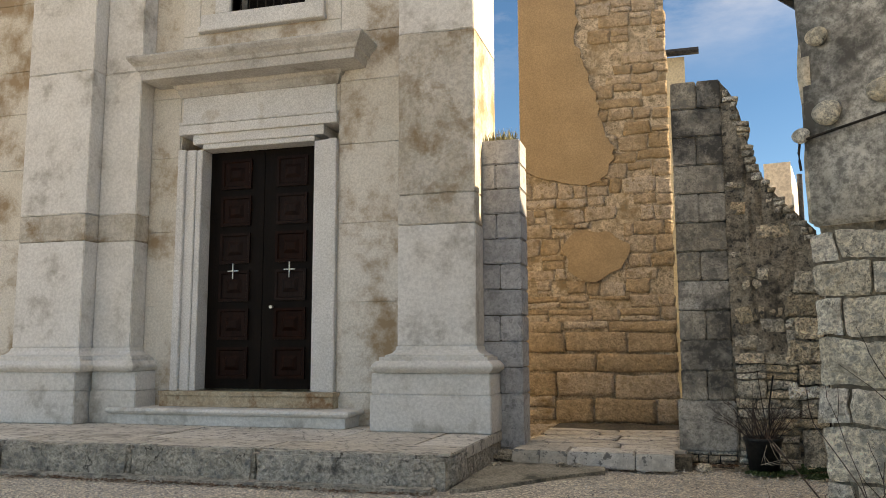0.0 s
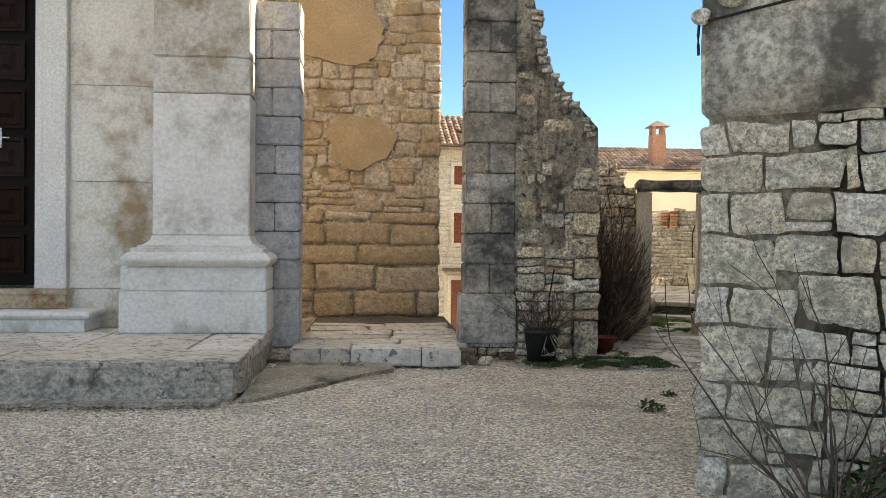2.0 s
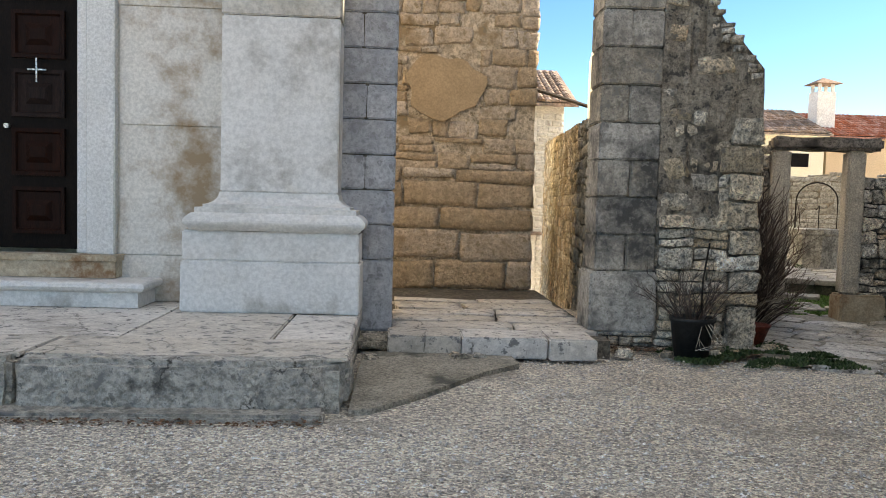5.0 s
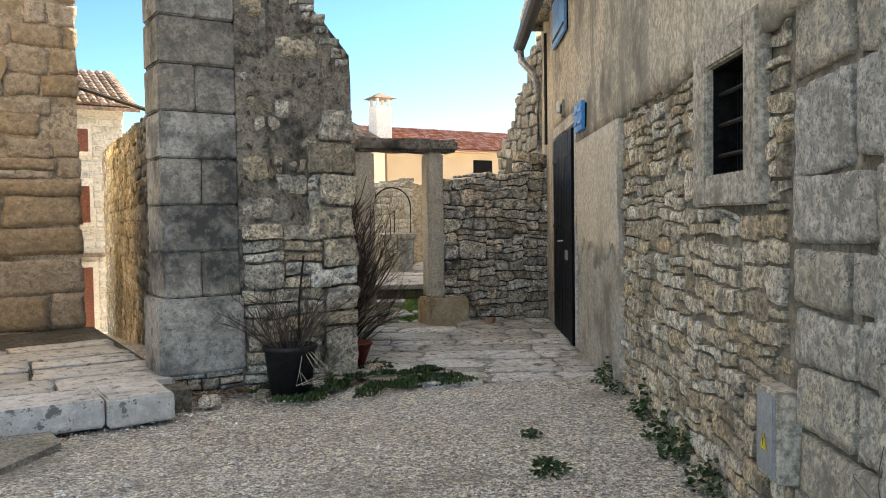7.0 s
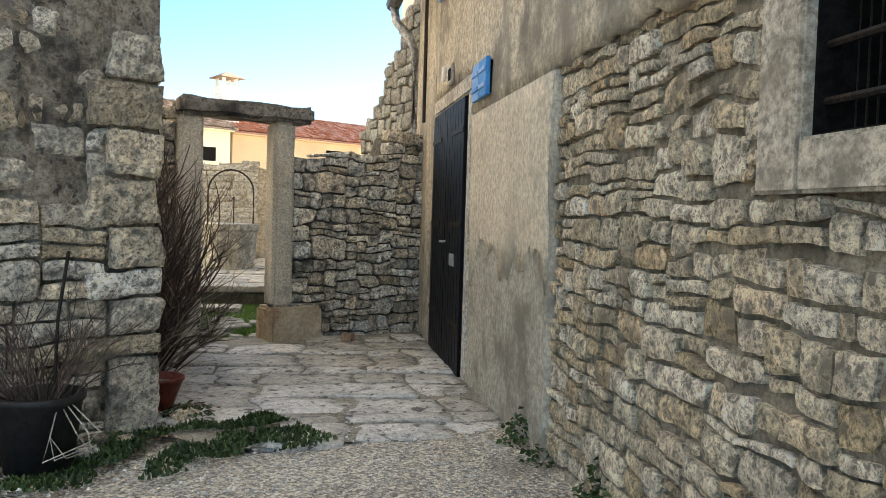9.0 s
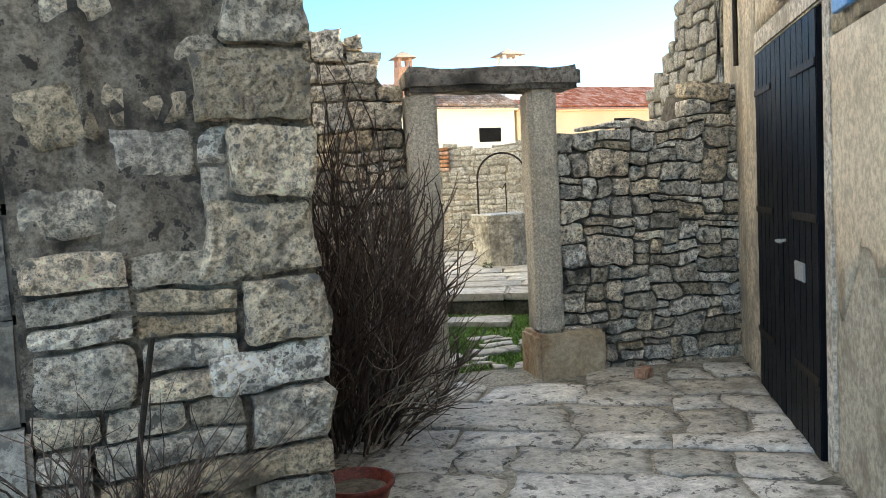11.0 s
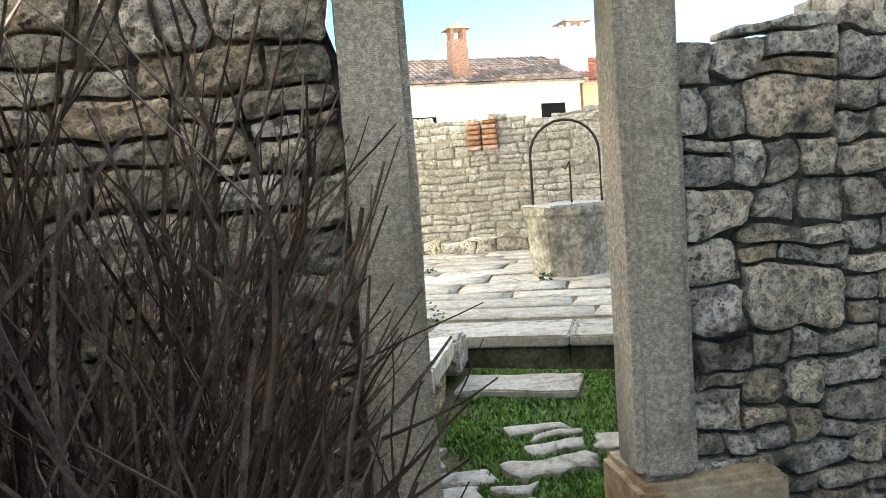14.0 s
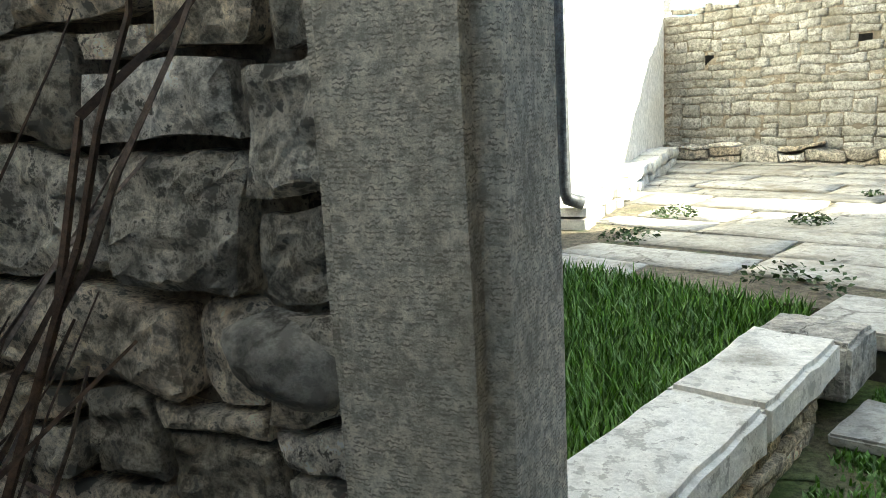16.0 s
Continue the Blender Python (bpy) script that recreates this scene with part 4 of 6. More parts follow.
# ---- the golden tower behind ----
def tower():
    m = wall_frame(-1.95, 13.22, 1, 0)
    bm = bmesh.new()
    box(bm, -1.95, 0.52, 13.24, 16.0, -0.6, 10)
    t = structure("wall_tower", bm, M_TOWERBED, "golden sandstone tower wall with patches of plaster", "tower wall")
    big = rubble(0.0, 2.5, -0.2, steps_of((0, 1.75), (3, 1.75)), (0.30, 0.46), (0.55, 1.1), 3, split=0.12)
    lay(t, m, big, M_TOWER, 0.16, 0.03, "block", 3, gap=0.014, warp=0.014, relief=0.009, chamfer=0.08, uneven=0.008, grid=0.07)
    patch1 = (0.75, 1.70, 2.45, 3.32)
    small = rubble(0.0, 2.5, 1.76, steps_of((0, 9.9), (3, 9.9)), (0.16, 0.3), (0.22, 0.6), 9, split=0.2, holes=(patch1,),
                   keep=lambda x, z, r: not (x < 1.0 + 0.35 * math.sin(z * 1.3) and z > 4.1) and r.random() < 0.86)
    lay(t, m, small, M_TOWER, 0.12, 0.006, "block", 13, gap=0.01, warp=0.03, relief=0.007, chamfer=0.16, uneven=0.008)
    bm = bmesh.new()
    rng = random.Random(4)
    pts = []
    for i in range(40):
        a = math.tau * i / 40
        r = 1 + 0.10 * math.sin(3 * a + 1) + 0.06 * math.sin(7 * a) + rng.uniform(-0.03, 0.03)
        pts.append((-0.72 + 0.52 * r * math.cos(a), 2.87 + 0.42 * r * math.sin(a)))
    top = [bm.verts.new((x, 13.185, z)) for x, z in pts]
    back = [bm.verts.new((x, 13.26, z)) for x, z in pts]
    bm.faces.new(top)
    for i in range(40):
        j = (i + 1) % 40
        bm.faces.new((top[i], top[j], back[j], back[i]))
    bmesh.ops.recalc_face_normals(bm, faces=bm.faces)
    part("plaster_patch", bm, M_TOWERPLASTER, t, "smooth ochre plaster patch")
    bm = bmesh.new()
    pts = [(-1.93, 4.35), (-1.2, 4.1), (-0.72, 4.05), (-0.45, 4.22), (-0.36, 4.55), (-0.5, 4.95), (-0.62, 5.5), (-0.78, 6.1), (-0.95, 6.5), (-0.9, 7.2), (-1.2, 7.7), (-1.1, 9.9), (-1.93, 9.9)]
    dense = []
    for (xa, za), (xb, zb) in zip(pts, pts[1:] + pts[:1]):
        for k in range(5):
            f = k / 5
            w = 0.0 if min(xa, xb) < -1.9 and abs(xa - xb) < 0.01 else 0.04
            dense.append((xa + (xb - xa) * f + rng.uniform(-w, w), za + (zb - za) * f + rng.uniform(-w, w)))
    top = [bm.verts.new((x, 13.18, z)) for x, z in dense]
    back = [bm.verts.new((x, 13.26, z)) for x, z in dense]
    bm.faces.new(top)
    for i in range(len(dense)):
        j = (i + 1) % len(dense)
        bm.faces.new((top[i], top[j], back[j], back[i]))
    bmesh.ops.recalc_face_normals(bm, faces=bm.faces)
    part("plaster_patch", bm, M_TOWERPLASTER, t, "large remnant of smooth ochre plaster")
    return t


tower()
bm = bmesh.new()
box(bm, -2.0, 0.98, 19, 24, -1.5, 8.2)
back = structure("wall_back_house", bm, M_CREAMPL, "pale lit house corner behind the tower", "house wall")
bm = bmesh.new()
tube(bm, [(-1.0, 18.8, 8.25), (1.3, 18.8, 8.25)], 0.09, 0.09, 8)
part("gutter", bm, M_GUTTER, back)

# ---- ruined wall beside the pier ----
RUIN_TOP = steps_of((1.12, 4.48), (1.22, 4.35), (1.32, 4.1), (1.42, 3.6), (1.56, 3.25), (1.71, 3.03), (1.9, 2.83), (2.08, 2.64))
IDENT = wall_frame(0, 9.68, 1, 0)
bm = profile_wall(1.12, 2.08, 0.02, 0.55, -0.15, RUIN_TOP, IDENT, 24, 0.05)
ruin = structure("wall_ruin", bm, M_GREYRENDER, "ruined rubble wall with a sloping broken top", "ruined wall")
lower = packed(1.14, 1.80, -0.08, steps_of((1, 1.25), (3, 1.25)), (0.06, 0.13), (0.16, 0.42), 21)
upper = packed(1.14, 1.82, 1.25, lambda x: min(3.2, RUIN_TOP(x) - 0.1), (0.08, 0.18), (0.12, 0.34), 22, keep=lambda x, z, r: r.random() < (0.75 if z < 1.75 else 0.3))
crown = rubble(1.14, 2.06, 2.1, lambda x: RUIN_TOP(x) - 0.03, (0.05, 0.1), (0.07, 0.16), 24, keep=lambda x, z, r: z > RUIN_TOP(x) - 0.2)
lay(ruin, IDENT, lower, M_RUBBLE, 0.14, 0.035, seed=21, relief=0.012, gap=0.014, facets=True, grid=0.03)
lay(ruin, IDENT, upper, M_RUBBLE, 0.14, -0.012, seed=22, relief=0.016, warp=0.06, chamfer=0.45, uneven=0.014)
lay(ruin, IDENT, crown, M_DARKRUB, 0.3, 0.012, seed=24, relief=0.016, warp=0.04)
quoins, z, k = [], -0.1, 0
for h in (0.52, 0.13, 0.2, 0.15, 0.24, 0.27, 0.25, 0.27, 0.25):
    quoins.append((1.80 - 0.12 * (k % 2), 2.10, z, z + h))
    z, k = z + h, k + 1
lay(ruin, IDENT, quoins, M_RUBBLE, 0.36, 0.045, "quoin", 26, relief=0.014, warp=0.03, chamfer=0.14, gap=0.014, facets=True, grid=0.026)
SIDE = wall_frame(2.08, 9.72, 0, 1)
SIDE_TOP = steps_of((0, 2.6), (0.4, 2.5), (0.6, 2.0), (2.6, 1.95))
bm = profile_wall(0.1, 2.7, 0.03, 0.5, -0.2, SIDE_TOP, SIDE, 20, 0.04)
side = structure("wall_ruin_side", bm, M_MORTAR, "dark rubble return wall of the ruin", "ruined wall")
lay(side, SIDE, packed(0.32, 2.65, -0.1, SIDE_TOP, (0.07, 0.17), (0.1, 0.3), 31), M_RUBBLE, 0.16, 0.03, seed=31)

# ---- gateway wall ----
GATE = wall_frame(3.44, 12.27, 0.982, -0.19)
LEFT_TOP = steps_of((-1.5, 2.62), (-0.75, 2.58), (-0.48, 2.5), (-0.28, 2.42), (-0.22, 2.2), (-0.12, 2.12), (-0.06, 1.8))
bm = profile_wall(-1.45, -0.03, 0.04, 0.45, -0.2, lambda x: LEFT_TOP(x) - 0.04, GATE, 20, 0.03)
gl = structure("wall_gate_left", bm, M_GREYRENDER, "dark broken rubble wall behind the bare shrub", "stone wall")
lay(gl, GATE, packed(-1.45, -0.05, -0.1, LEFT_TOP, (0.07, 0.18), (0.11, 0.32), 41), M_DARKRUB, 0.2, 0.012, seed=41, relief=0.016, warp=0.05, chamfer=0.3, gap=0.014, uneven=0.02, facets=True, grid=0.022)
RIGHT_TOP = steps_of((1.1, 1.78), (1.5, 1.82), (2.15, 1.84), (2.2, 2.1), (2.7, 2.12))
bm = profile_wall(1.09, 2.68, 0.04, 0.45, -0.2, lambda x: RIGHT_TOP(x) - 0.04, GATE, 20, 0.03)
gr = structure("wall_gate_right", bm, M_MORTAR, "dark grey rubble wall beside the gateway", "stone wall")
lay(gr, GATE, packed(1.07, 2.68, -0.12, RIGHT_TOP, (0.07, 0.18), (0.10, 0.27), 43, holes=((1.0, 1.37, -0.2, 0.3),)), M_DARKRUB, 0.18, 0.02, seed=43, relief=0.014, warp=0.06, chamfer=0.4, gap=0.014, uneven=0.016, facets=True, grid=0.026)
part("base_block", block(0.83, 1.36, -0.13, 0.3, -0.14, 0.30, 0.012, 0.025, 0.12, 71, 5), M_SILL, gr).matrix_basis = GATE

bm = bmesh.new()
bmesh.ops.create_icosphere(bm, subdivisions=3, radius=1.0)
for v in bm.verts:
    v.co = Vector((3.275, 12.325, 1.03)) + Vector((v.co.x * 0.095, v.co.y * 0.08, v.co.z * 0.06 - 0.12 * v.co.x * 0.2)) + noise.noise_vector(v.co * 1.7) * 0.012
part("rounded_stone", bm, M_KERB, gl, "smooth grey rounded stone", True)


def gateway():
    t = tagged(new("gateway"), "old stone gateway of two posts and a rough lintel", "gateway", "", "structure")
    for x0, x1, z0 in ((-0.045, 0.175, -0.12), (0.845, 1.06, 0.30)):
        bm = block(x0, x1, -0.10, 0.14, z0, 2.09, 0.006, 0.03, 0.12, x0 * 9 + 1, 3)
        for v in bm.verts:
            v.co = GATE @ v.co
        part("post", bm, M_POST, t)
    bm = block(-0.05, 1.24, -0.14, 0.2, 2.09, 2.25, 0.018, 0.035, 0.12, 77, 4)
    for v in bm.verts:
        v.co = GATE @ v.co
    part("lintel", bm, M_LINTEL, t, "dark rough stone lintel")
    bm = block(-0.45, -0.05, 0.0, 0.1, 2.05, 2.11, 0.01, 0.01, 0.1, 78, 4)
    for v in bm.verts:
        v.co = GATE @ v.co
    part("wall_tie", bm, M_LINTEL, t, "flat dark stone tying the post to the wall")
    bm = block(0.12, 0.88, -0.24, 0.18, -0.16, -0.05, 0.008, 0.02, 0.12, 79, 4)
    for v in bm.verts:
        v.co = GATE @ v.co
    part("threshold", bm, M_SLAB, t, "pale worn stone threshold")


gateway()


# ---- the house along the alley ----
HOUSE = wall_frame(1.943, 5.773, -0.5566, -0.8308)
FAR, NEAR = -7.75, 1.25


def house():
    bm = bmesh.new()
    win = (-0.47, 0.02, 1.47, 1.96)
    for x0, x1, z0, z1 in ((FAR, win[0], -0.2, 3.95), (win[1], NEAR - 0.03, -0.2, 3.95), (win[0], win[1], -0.2, win[2]), (win[0], win[1], win[3], 3.95)):
        box(bm, x0, x1, 0.03, 0.6, z0, z1, 0, HOUSE)
    box(bm, FAR, NEAR - 0.03, 0.6, 7.5, -0.2, 3.95, 0, HOUSE)
    # unseen tall block added behind, to keep sun off the yard and church
    box(bm, FAR - 4.2, NEAR + 0.3, 3.5, 7.4, 0, 9.2, 0, HOUSE)
    t = structure("wall_house", bm, M_LIME, "rubble and stucco house wall along the alley, with an unseen sun-blocking back block", "house wall")
    holes = ((-0.68, 0.19, 1.31, 2.1), (0.22, 0.44, 0.3, 0.66), (0.36, 1.3, -0.2, 2.02))
    cells = packed(-2.58, 1.25, -0.05, steps_of((-9, 1.99), (9, 1.99)), (0.045, 0.125), (0.09, 0.27), 51, holes=holes, large=0.16)
    cells.sort(key=lambda c: abs((c[0] + c[1]) / 2 + 0.9))
    lay(t, HOUSE, cells, M_CREAM, 0.13, 0.0, seed=51, mat_far=M_CREAM_I, gap=0.014, relief=0.009, warp=0.045, chamfer=0.4, uneven=0.014, facets=True, grid=0.03)
    big = rubble(0.40, 1.2, -0.05, steps_of((-9, 2.02), (9, 2.02)), (0.2, 0.36), (0.3, 0.5), 52, holes=((0.22, 0.44, 0.3, 0.66),), split=0.2)
    lay(t, HOUSE, big, M_WHITEBLOCK, 0.16, -0.002, seed=52, relief=0.006, warp=0.012, chamfer=0.12, uneven=0.004, grid=0.03)
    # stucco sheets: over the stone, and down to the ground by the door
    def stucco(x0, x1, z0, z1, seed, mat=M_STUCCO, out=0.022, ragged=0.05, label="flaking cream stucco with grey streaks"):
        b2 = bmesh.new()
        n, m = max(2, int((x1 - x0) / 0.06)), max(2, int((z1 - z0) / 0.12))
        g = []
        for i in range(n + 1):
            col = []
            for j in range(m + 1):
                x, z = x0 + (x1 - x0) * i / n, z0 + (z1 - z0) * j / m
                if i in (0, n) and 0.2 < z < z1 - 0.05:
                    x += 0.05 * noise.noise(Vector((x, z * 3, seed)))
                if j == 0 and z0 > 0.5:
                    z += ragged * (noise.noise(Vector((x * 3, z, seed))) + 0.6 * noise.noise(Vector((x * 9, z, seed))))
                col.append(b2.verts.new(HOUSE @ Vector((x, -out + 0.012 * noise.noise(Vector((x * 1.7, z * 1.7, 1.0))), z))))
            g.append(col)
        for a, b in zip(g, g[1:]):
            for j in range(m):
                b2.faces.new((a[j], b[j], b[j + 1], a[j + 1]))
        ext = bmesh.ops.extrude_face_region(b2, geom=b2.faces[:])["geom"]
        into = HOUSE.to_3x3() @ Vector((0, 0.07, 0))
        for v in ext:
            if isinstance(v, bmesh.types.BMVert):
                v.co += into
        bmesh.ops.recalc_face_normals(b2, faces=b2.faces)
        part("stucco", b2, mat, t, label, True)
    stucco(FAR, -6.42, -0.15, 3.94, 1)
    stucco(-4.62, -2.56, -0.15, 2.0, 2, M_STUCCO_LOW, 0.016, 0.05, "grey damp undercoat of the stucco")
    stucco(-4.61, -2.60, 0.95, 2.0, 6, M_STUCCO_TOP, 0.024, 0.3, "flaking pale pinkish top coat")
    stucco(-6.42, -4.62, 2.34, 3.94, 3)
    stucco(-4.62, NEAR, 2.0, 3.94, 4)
    return t


house_wall = house()


def house_end():
    m = wall_frame(*(HOUSE @ Vector((NEAR, 0.0, 0)))[:2], 0.8308, -0.5566)
    bm = bmesh.new()
    box(bm, 0.03, 7.5, 0.03, 0.4, -0.2, 3.95, 0, m)
    t = structure("wall_house_end", bm, M_LIME, "large white limestone blocks of the house corner", "house wall")
    courses, ends, z = [], [], -0.12
    rng = random.Random(8)
    for i, h in enumerate((0.3, 0.22, 0.19, 0.3, 0.2, 0.28, 0.22, 0.2, 0.16)):
        x = -0.03
        while x < 2.6:
            w = rng.uniform(0.14, 0.2) if (i % 2 == 0 and x < 0) else rng.uniform(0.26, 0.4)
            if x > 0.3:
                break
            courses.append((x, x + w, z, z + h))
            x += w
        ends.append((x, z, z + h))
        z += h
    lay(t, m, courses, M_WHITEBLOCK, 0.2, 0.0, "block", 61, relief=0.016, warp=0.03, chamfer=0.14, gap=0.011, uneven=0.01, facets=True, grid=0.03)
    fill = packed(0.3, 2.6, -0.12, steps_of((-9, 1.95), (9, 1.95)), (0.05, 0.2), (0.1, 0.42), 63, holes=[(0.0, x, a, b) for x, a, b in ends], large=0.2)
    lay(t, m, fill, M_WHITEBLOCK, 0.2, -0.004, "block", 64, relief=0.012, warp=0.035, gap=0.011, uneven=0.014, facets=True, grid=0.032)
    bm = block(-0.02, 5.0, -0.02, 0.2, 1.98, 3.94, 0.012, 0.02, 0.35, 62, 2)
    for v in bm.verts:
        v.co = m @ v.co
    part("render_coat", bm, M_ENDRENDER, t, "grey streaked render over the blocks", True)
    for i, (x, z, r) in enumerate(((0.13, 2.60, 0.075), (0.42, 2.66, 0.07), (-0.02, 2.5, 0.05), (0.75, 2.85, 0.06), (0.1, 3.05, 0.06))):
        bm = bmesh.new()
        bmesh.ops.create_icosphere(bm, subdivisions=3, radius=r)
        for v in bm.verts:
            v.co = m @ (Vector((v.co.x * 1.1, v.co.y * 0.7, v.co.z)) + noise.noise_vector(v.co * 9) * 0.014 + Vector((x, -0.04, z)))
        part("boss_stone", bm, M_WHITEBLOCK, t, "rounded white stone set in the render", True)
    bm = bmesh.new()
    tube(bm, [m @ Vector((0.02 + 0.25 * i, -0.06, 2.47 + 0.035 * i)) for i in range(9)], 0.008)
    part("cable", bm, M_IRON, t, "thin black cable")
    bm = bmesh.new()
    tube(bm, [m @ Vector((-0.03, -0.05 + 0.01 * math.sin(i * 2), 2.50 - 0.05 * i)) for i in range(5)], 0.008)
    part("cable", bm, M_IRON, t, "thin black cable")
    bm = bmesh.new()
    box(bm, 0.62, 1.3, -0.045, -0.02, 2.88, 3.5, 0.01, m)
    part("plaque", bm, M_WHITEPAINT, t, "white plaque with grey bars")
    return t


M_ENDRENDER = material("grey_streaked_render", (0.46, 0.44, 0.395), (0.34, 0.32, 0.28), 0.92, 0.8, 22, 2.5, stain=(0.10, 0.092, 0.08), stain_scale=1.8, stain_at=(0.5, 0.68), streak=(0.07, 0.066, 0.06), vary=0)
house_end()


def house_window():
    t = tagged(new("window_2"), "small barred window in a grey cement frame", "window", "", "structure")
    for x0, x1, z0, z1 in ((-0.66, -0.47, 1.33, 2.1), (0.02, 0.17, 1.33, 2.1), (-0.47, 0.02, 1.33, 1.47), (-0.47, 0.02, 1.96, 2.1)):
        bm = bmesh.new()
        box(bm, x0, x1, -0.04, 0.025, z0, z1, 0.01, HOUSE)
        part("window_frame", bm, M_CEMENT, t)
    # reveal sides take the near-black too, so the opening looks unlit inside
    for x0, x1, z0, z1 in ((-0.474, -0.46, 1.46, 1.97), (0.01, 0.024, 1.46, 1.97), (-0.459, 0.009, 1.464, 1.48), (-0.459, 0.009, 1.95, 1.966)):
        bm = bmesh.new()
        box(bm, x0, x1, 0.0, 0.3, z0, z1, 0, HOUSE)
        part("reveal", bm, M_DARK, t, "reveal coloured near-black for the shade inside the window")
    for z in (1.56, 1.7, 1.84):
        bm = bmesh.new()
        tube(bm, [HOUSE @ Vector((-0.47, 0.03, z)), HOUSE @ Vector((0.02, 0.03, z))], 0.011)
        part("bar", bm, M_IRON, t)
    for i in range(13):
        bm = bmesh.new()
        x = -0.46 + i * 0.04
        tube(bm, [HOUSE @ Vector((x, 0.11, 1.47)), HOUSE @ Vector((x, 0.11, 1.96))], 0.003, 0.003, 4)
        part("mesh_wire", bm, M_IRON, t)
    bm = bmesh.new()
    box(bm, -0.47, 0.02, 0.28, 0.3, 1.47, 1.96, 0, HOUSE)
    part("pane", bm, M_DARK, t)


house_window()


def board_door():
    t = tagged(new("door_2"), "closed blue-black double board door with strap hinges", "door", "", "structure")
    for x0, x1, z0, z1 in ((-4.74, -4.60, -0.12, 2.2), (-6.42, -6.27, -0.12, 2.2), (-6.42, -4.60, 2.2, 2.34)):
        bm = bmesh.new()
        box(bm, x0, x1, -0.03, 0.2, z0, z1, 0.012, HOUSE)
        part("surround", bm, M_WHITESUR, t, "chalky pale door surround")
    for x0, x1, tip in ((-6.26, -5.51, 0.0), (-5.50, -4.75, 0.0)):
        for i in range(6):
            a = x0 + (x1 - x0) * i / 6
            bm = bmesh.new()
            box(bm, a + 0.002, a + (x1 - x0) / 6 - 0.002, -0.055, -0.02, -0.06, 2.17, 0.004, HOUSE)
            ob = part("board", bm, M_NAVY, t)
        for z in (0.35, 1.15, 1.9):
            bm = bmesh.new()
            box(bm, x0 + (0.0 if x0 < -6 else 0.25), x1 - (0.25 if x0 < -6 else 0.0), -0.064, -0.056, z, z + 0.04, 0.002, HOUSE)
            part("strap_hinge", bm, M_IRON, t)
    bm = bmesh.new()
    tube(bm, [HOUSE @ Vector((-5.42, -0.06, 1.02)), HOUSE @ Vector((-5.42, -0.11, 1.02)), HOUSE @ Vector((-5.32, -0.11, 1.02))], 0.01)
    part("handle", bm, M_SILVER, t)
    bm = bmesh.new()
    box(bm, -5.2, -5.0, -0.066, -0.056, 0.83, 0.93, 0.003, HOUSE)
    part("name_plate", bm, M_BOX, t, "small grey plate")
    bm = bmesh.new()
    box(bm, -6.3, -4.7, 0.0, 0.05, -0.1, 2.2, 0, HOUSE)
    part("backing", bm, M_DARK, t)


M_WHITESUR = material("chalky_surround", (0.52, 0.49, 0.43), (0.45, 0.41, 0.35), 0.9, 0.4, 25, 2, stain=(0.26, 0.23, 0.19), stain_scale=2.4, vary=0)
board_door()


def blue_shutter(x0, x1, z0, z1, name, label):
    t = thing(name, label, "shutter")
    xm = x0 + (x1 - x0) * 0.5
    for a, b in ((x0, xm - 0.008), (xm + 0.008, x1)):
        bm = bmesh.new()
        box(bm, a, b, -0.07, -0.04, z0, z1, 0.004, HOUSE)
        leaf = part("leaf", bm, M_BLUE, t)
        for z in (z0 + 0.06, z1 - 0.09):
            bm = bmesh.new()
            box(bm, a + 0.01, b - 0.01, -0.08, -0.071, z, z + 0.03, 0.002, HOUSE)
            part("strap_hinge", bm, M_IRON if z1 > 3 else M_BLUE, leaf)
    bm = bmesh.new()
    box(bm, x0 + 0.02, x1 - 0.02, -0.041, -0.015, z0 + 0.02, z1 - 0.02, 0, HOUSE)
    part("backing", bm, M_DARK, t)
    return t


blue_shutter(-4.42, -3.96, 2.07, 2.33, "shutter", "small closed sky-blue wooden shutter on stucco")
blue_shutter(-6.1, -5.1, 3.22, 3.82, "shutter", "sky-blue wooden shutter of the upper window")
t = thing("vent", "small dark square vent hole with pale rim", "vent")
bm = bmesh.new()
box(bm, -5.62, -5.42, -0.05, -0.015, 2.37, 2.55, 0.01, HOUSE)
part("rim", bm, M_WHITESUR, t)
# solid near-black plate on the rim; its colour is the hole's inner shade
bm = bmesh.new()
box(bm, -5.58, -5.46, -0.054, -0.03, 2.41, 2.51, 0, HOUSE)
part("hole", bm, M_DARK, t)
bm = bmesh.new()
box(bm, -5.95, -5.85, -0.05, -0.02, 2.46, 2.6, 0.01, HOUSE)
tagged(part("junction_box", bm, M_WHITEPAINT), "small white junction box on the stucco", "junction box")


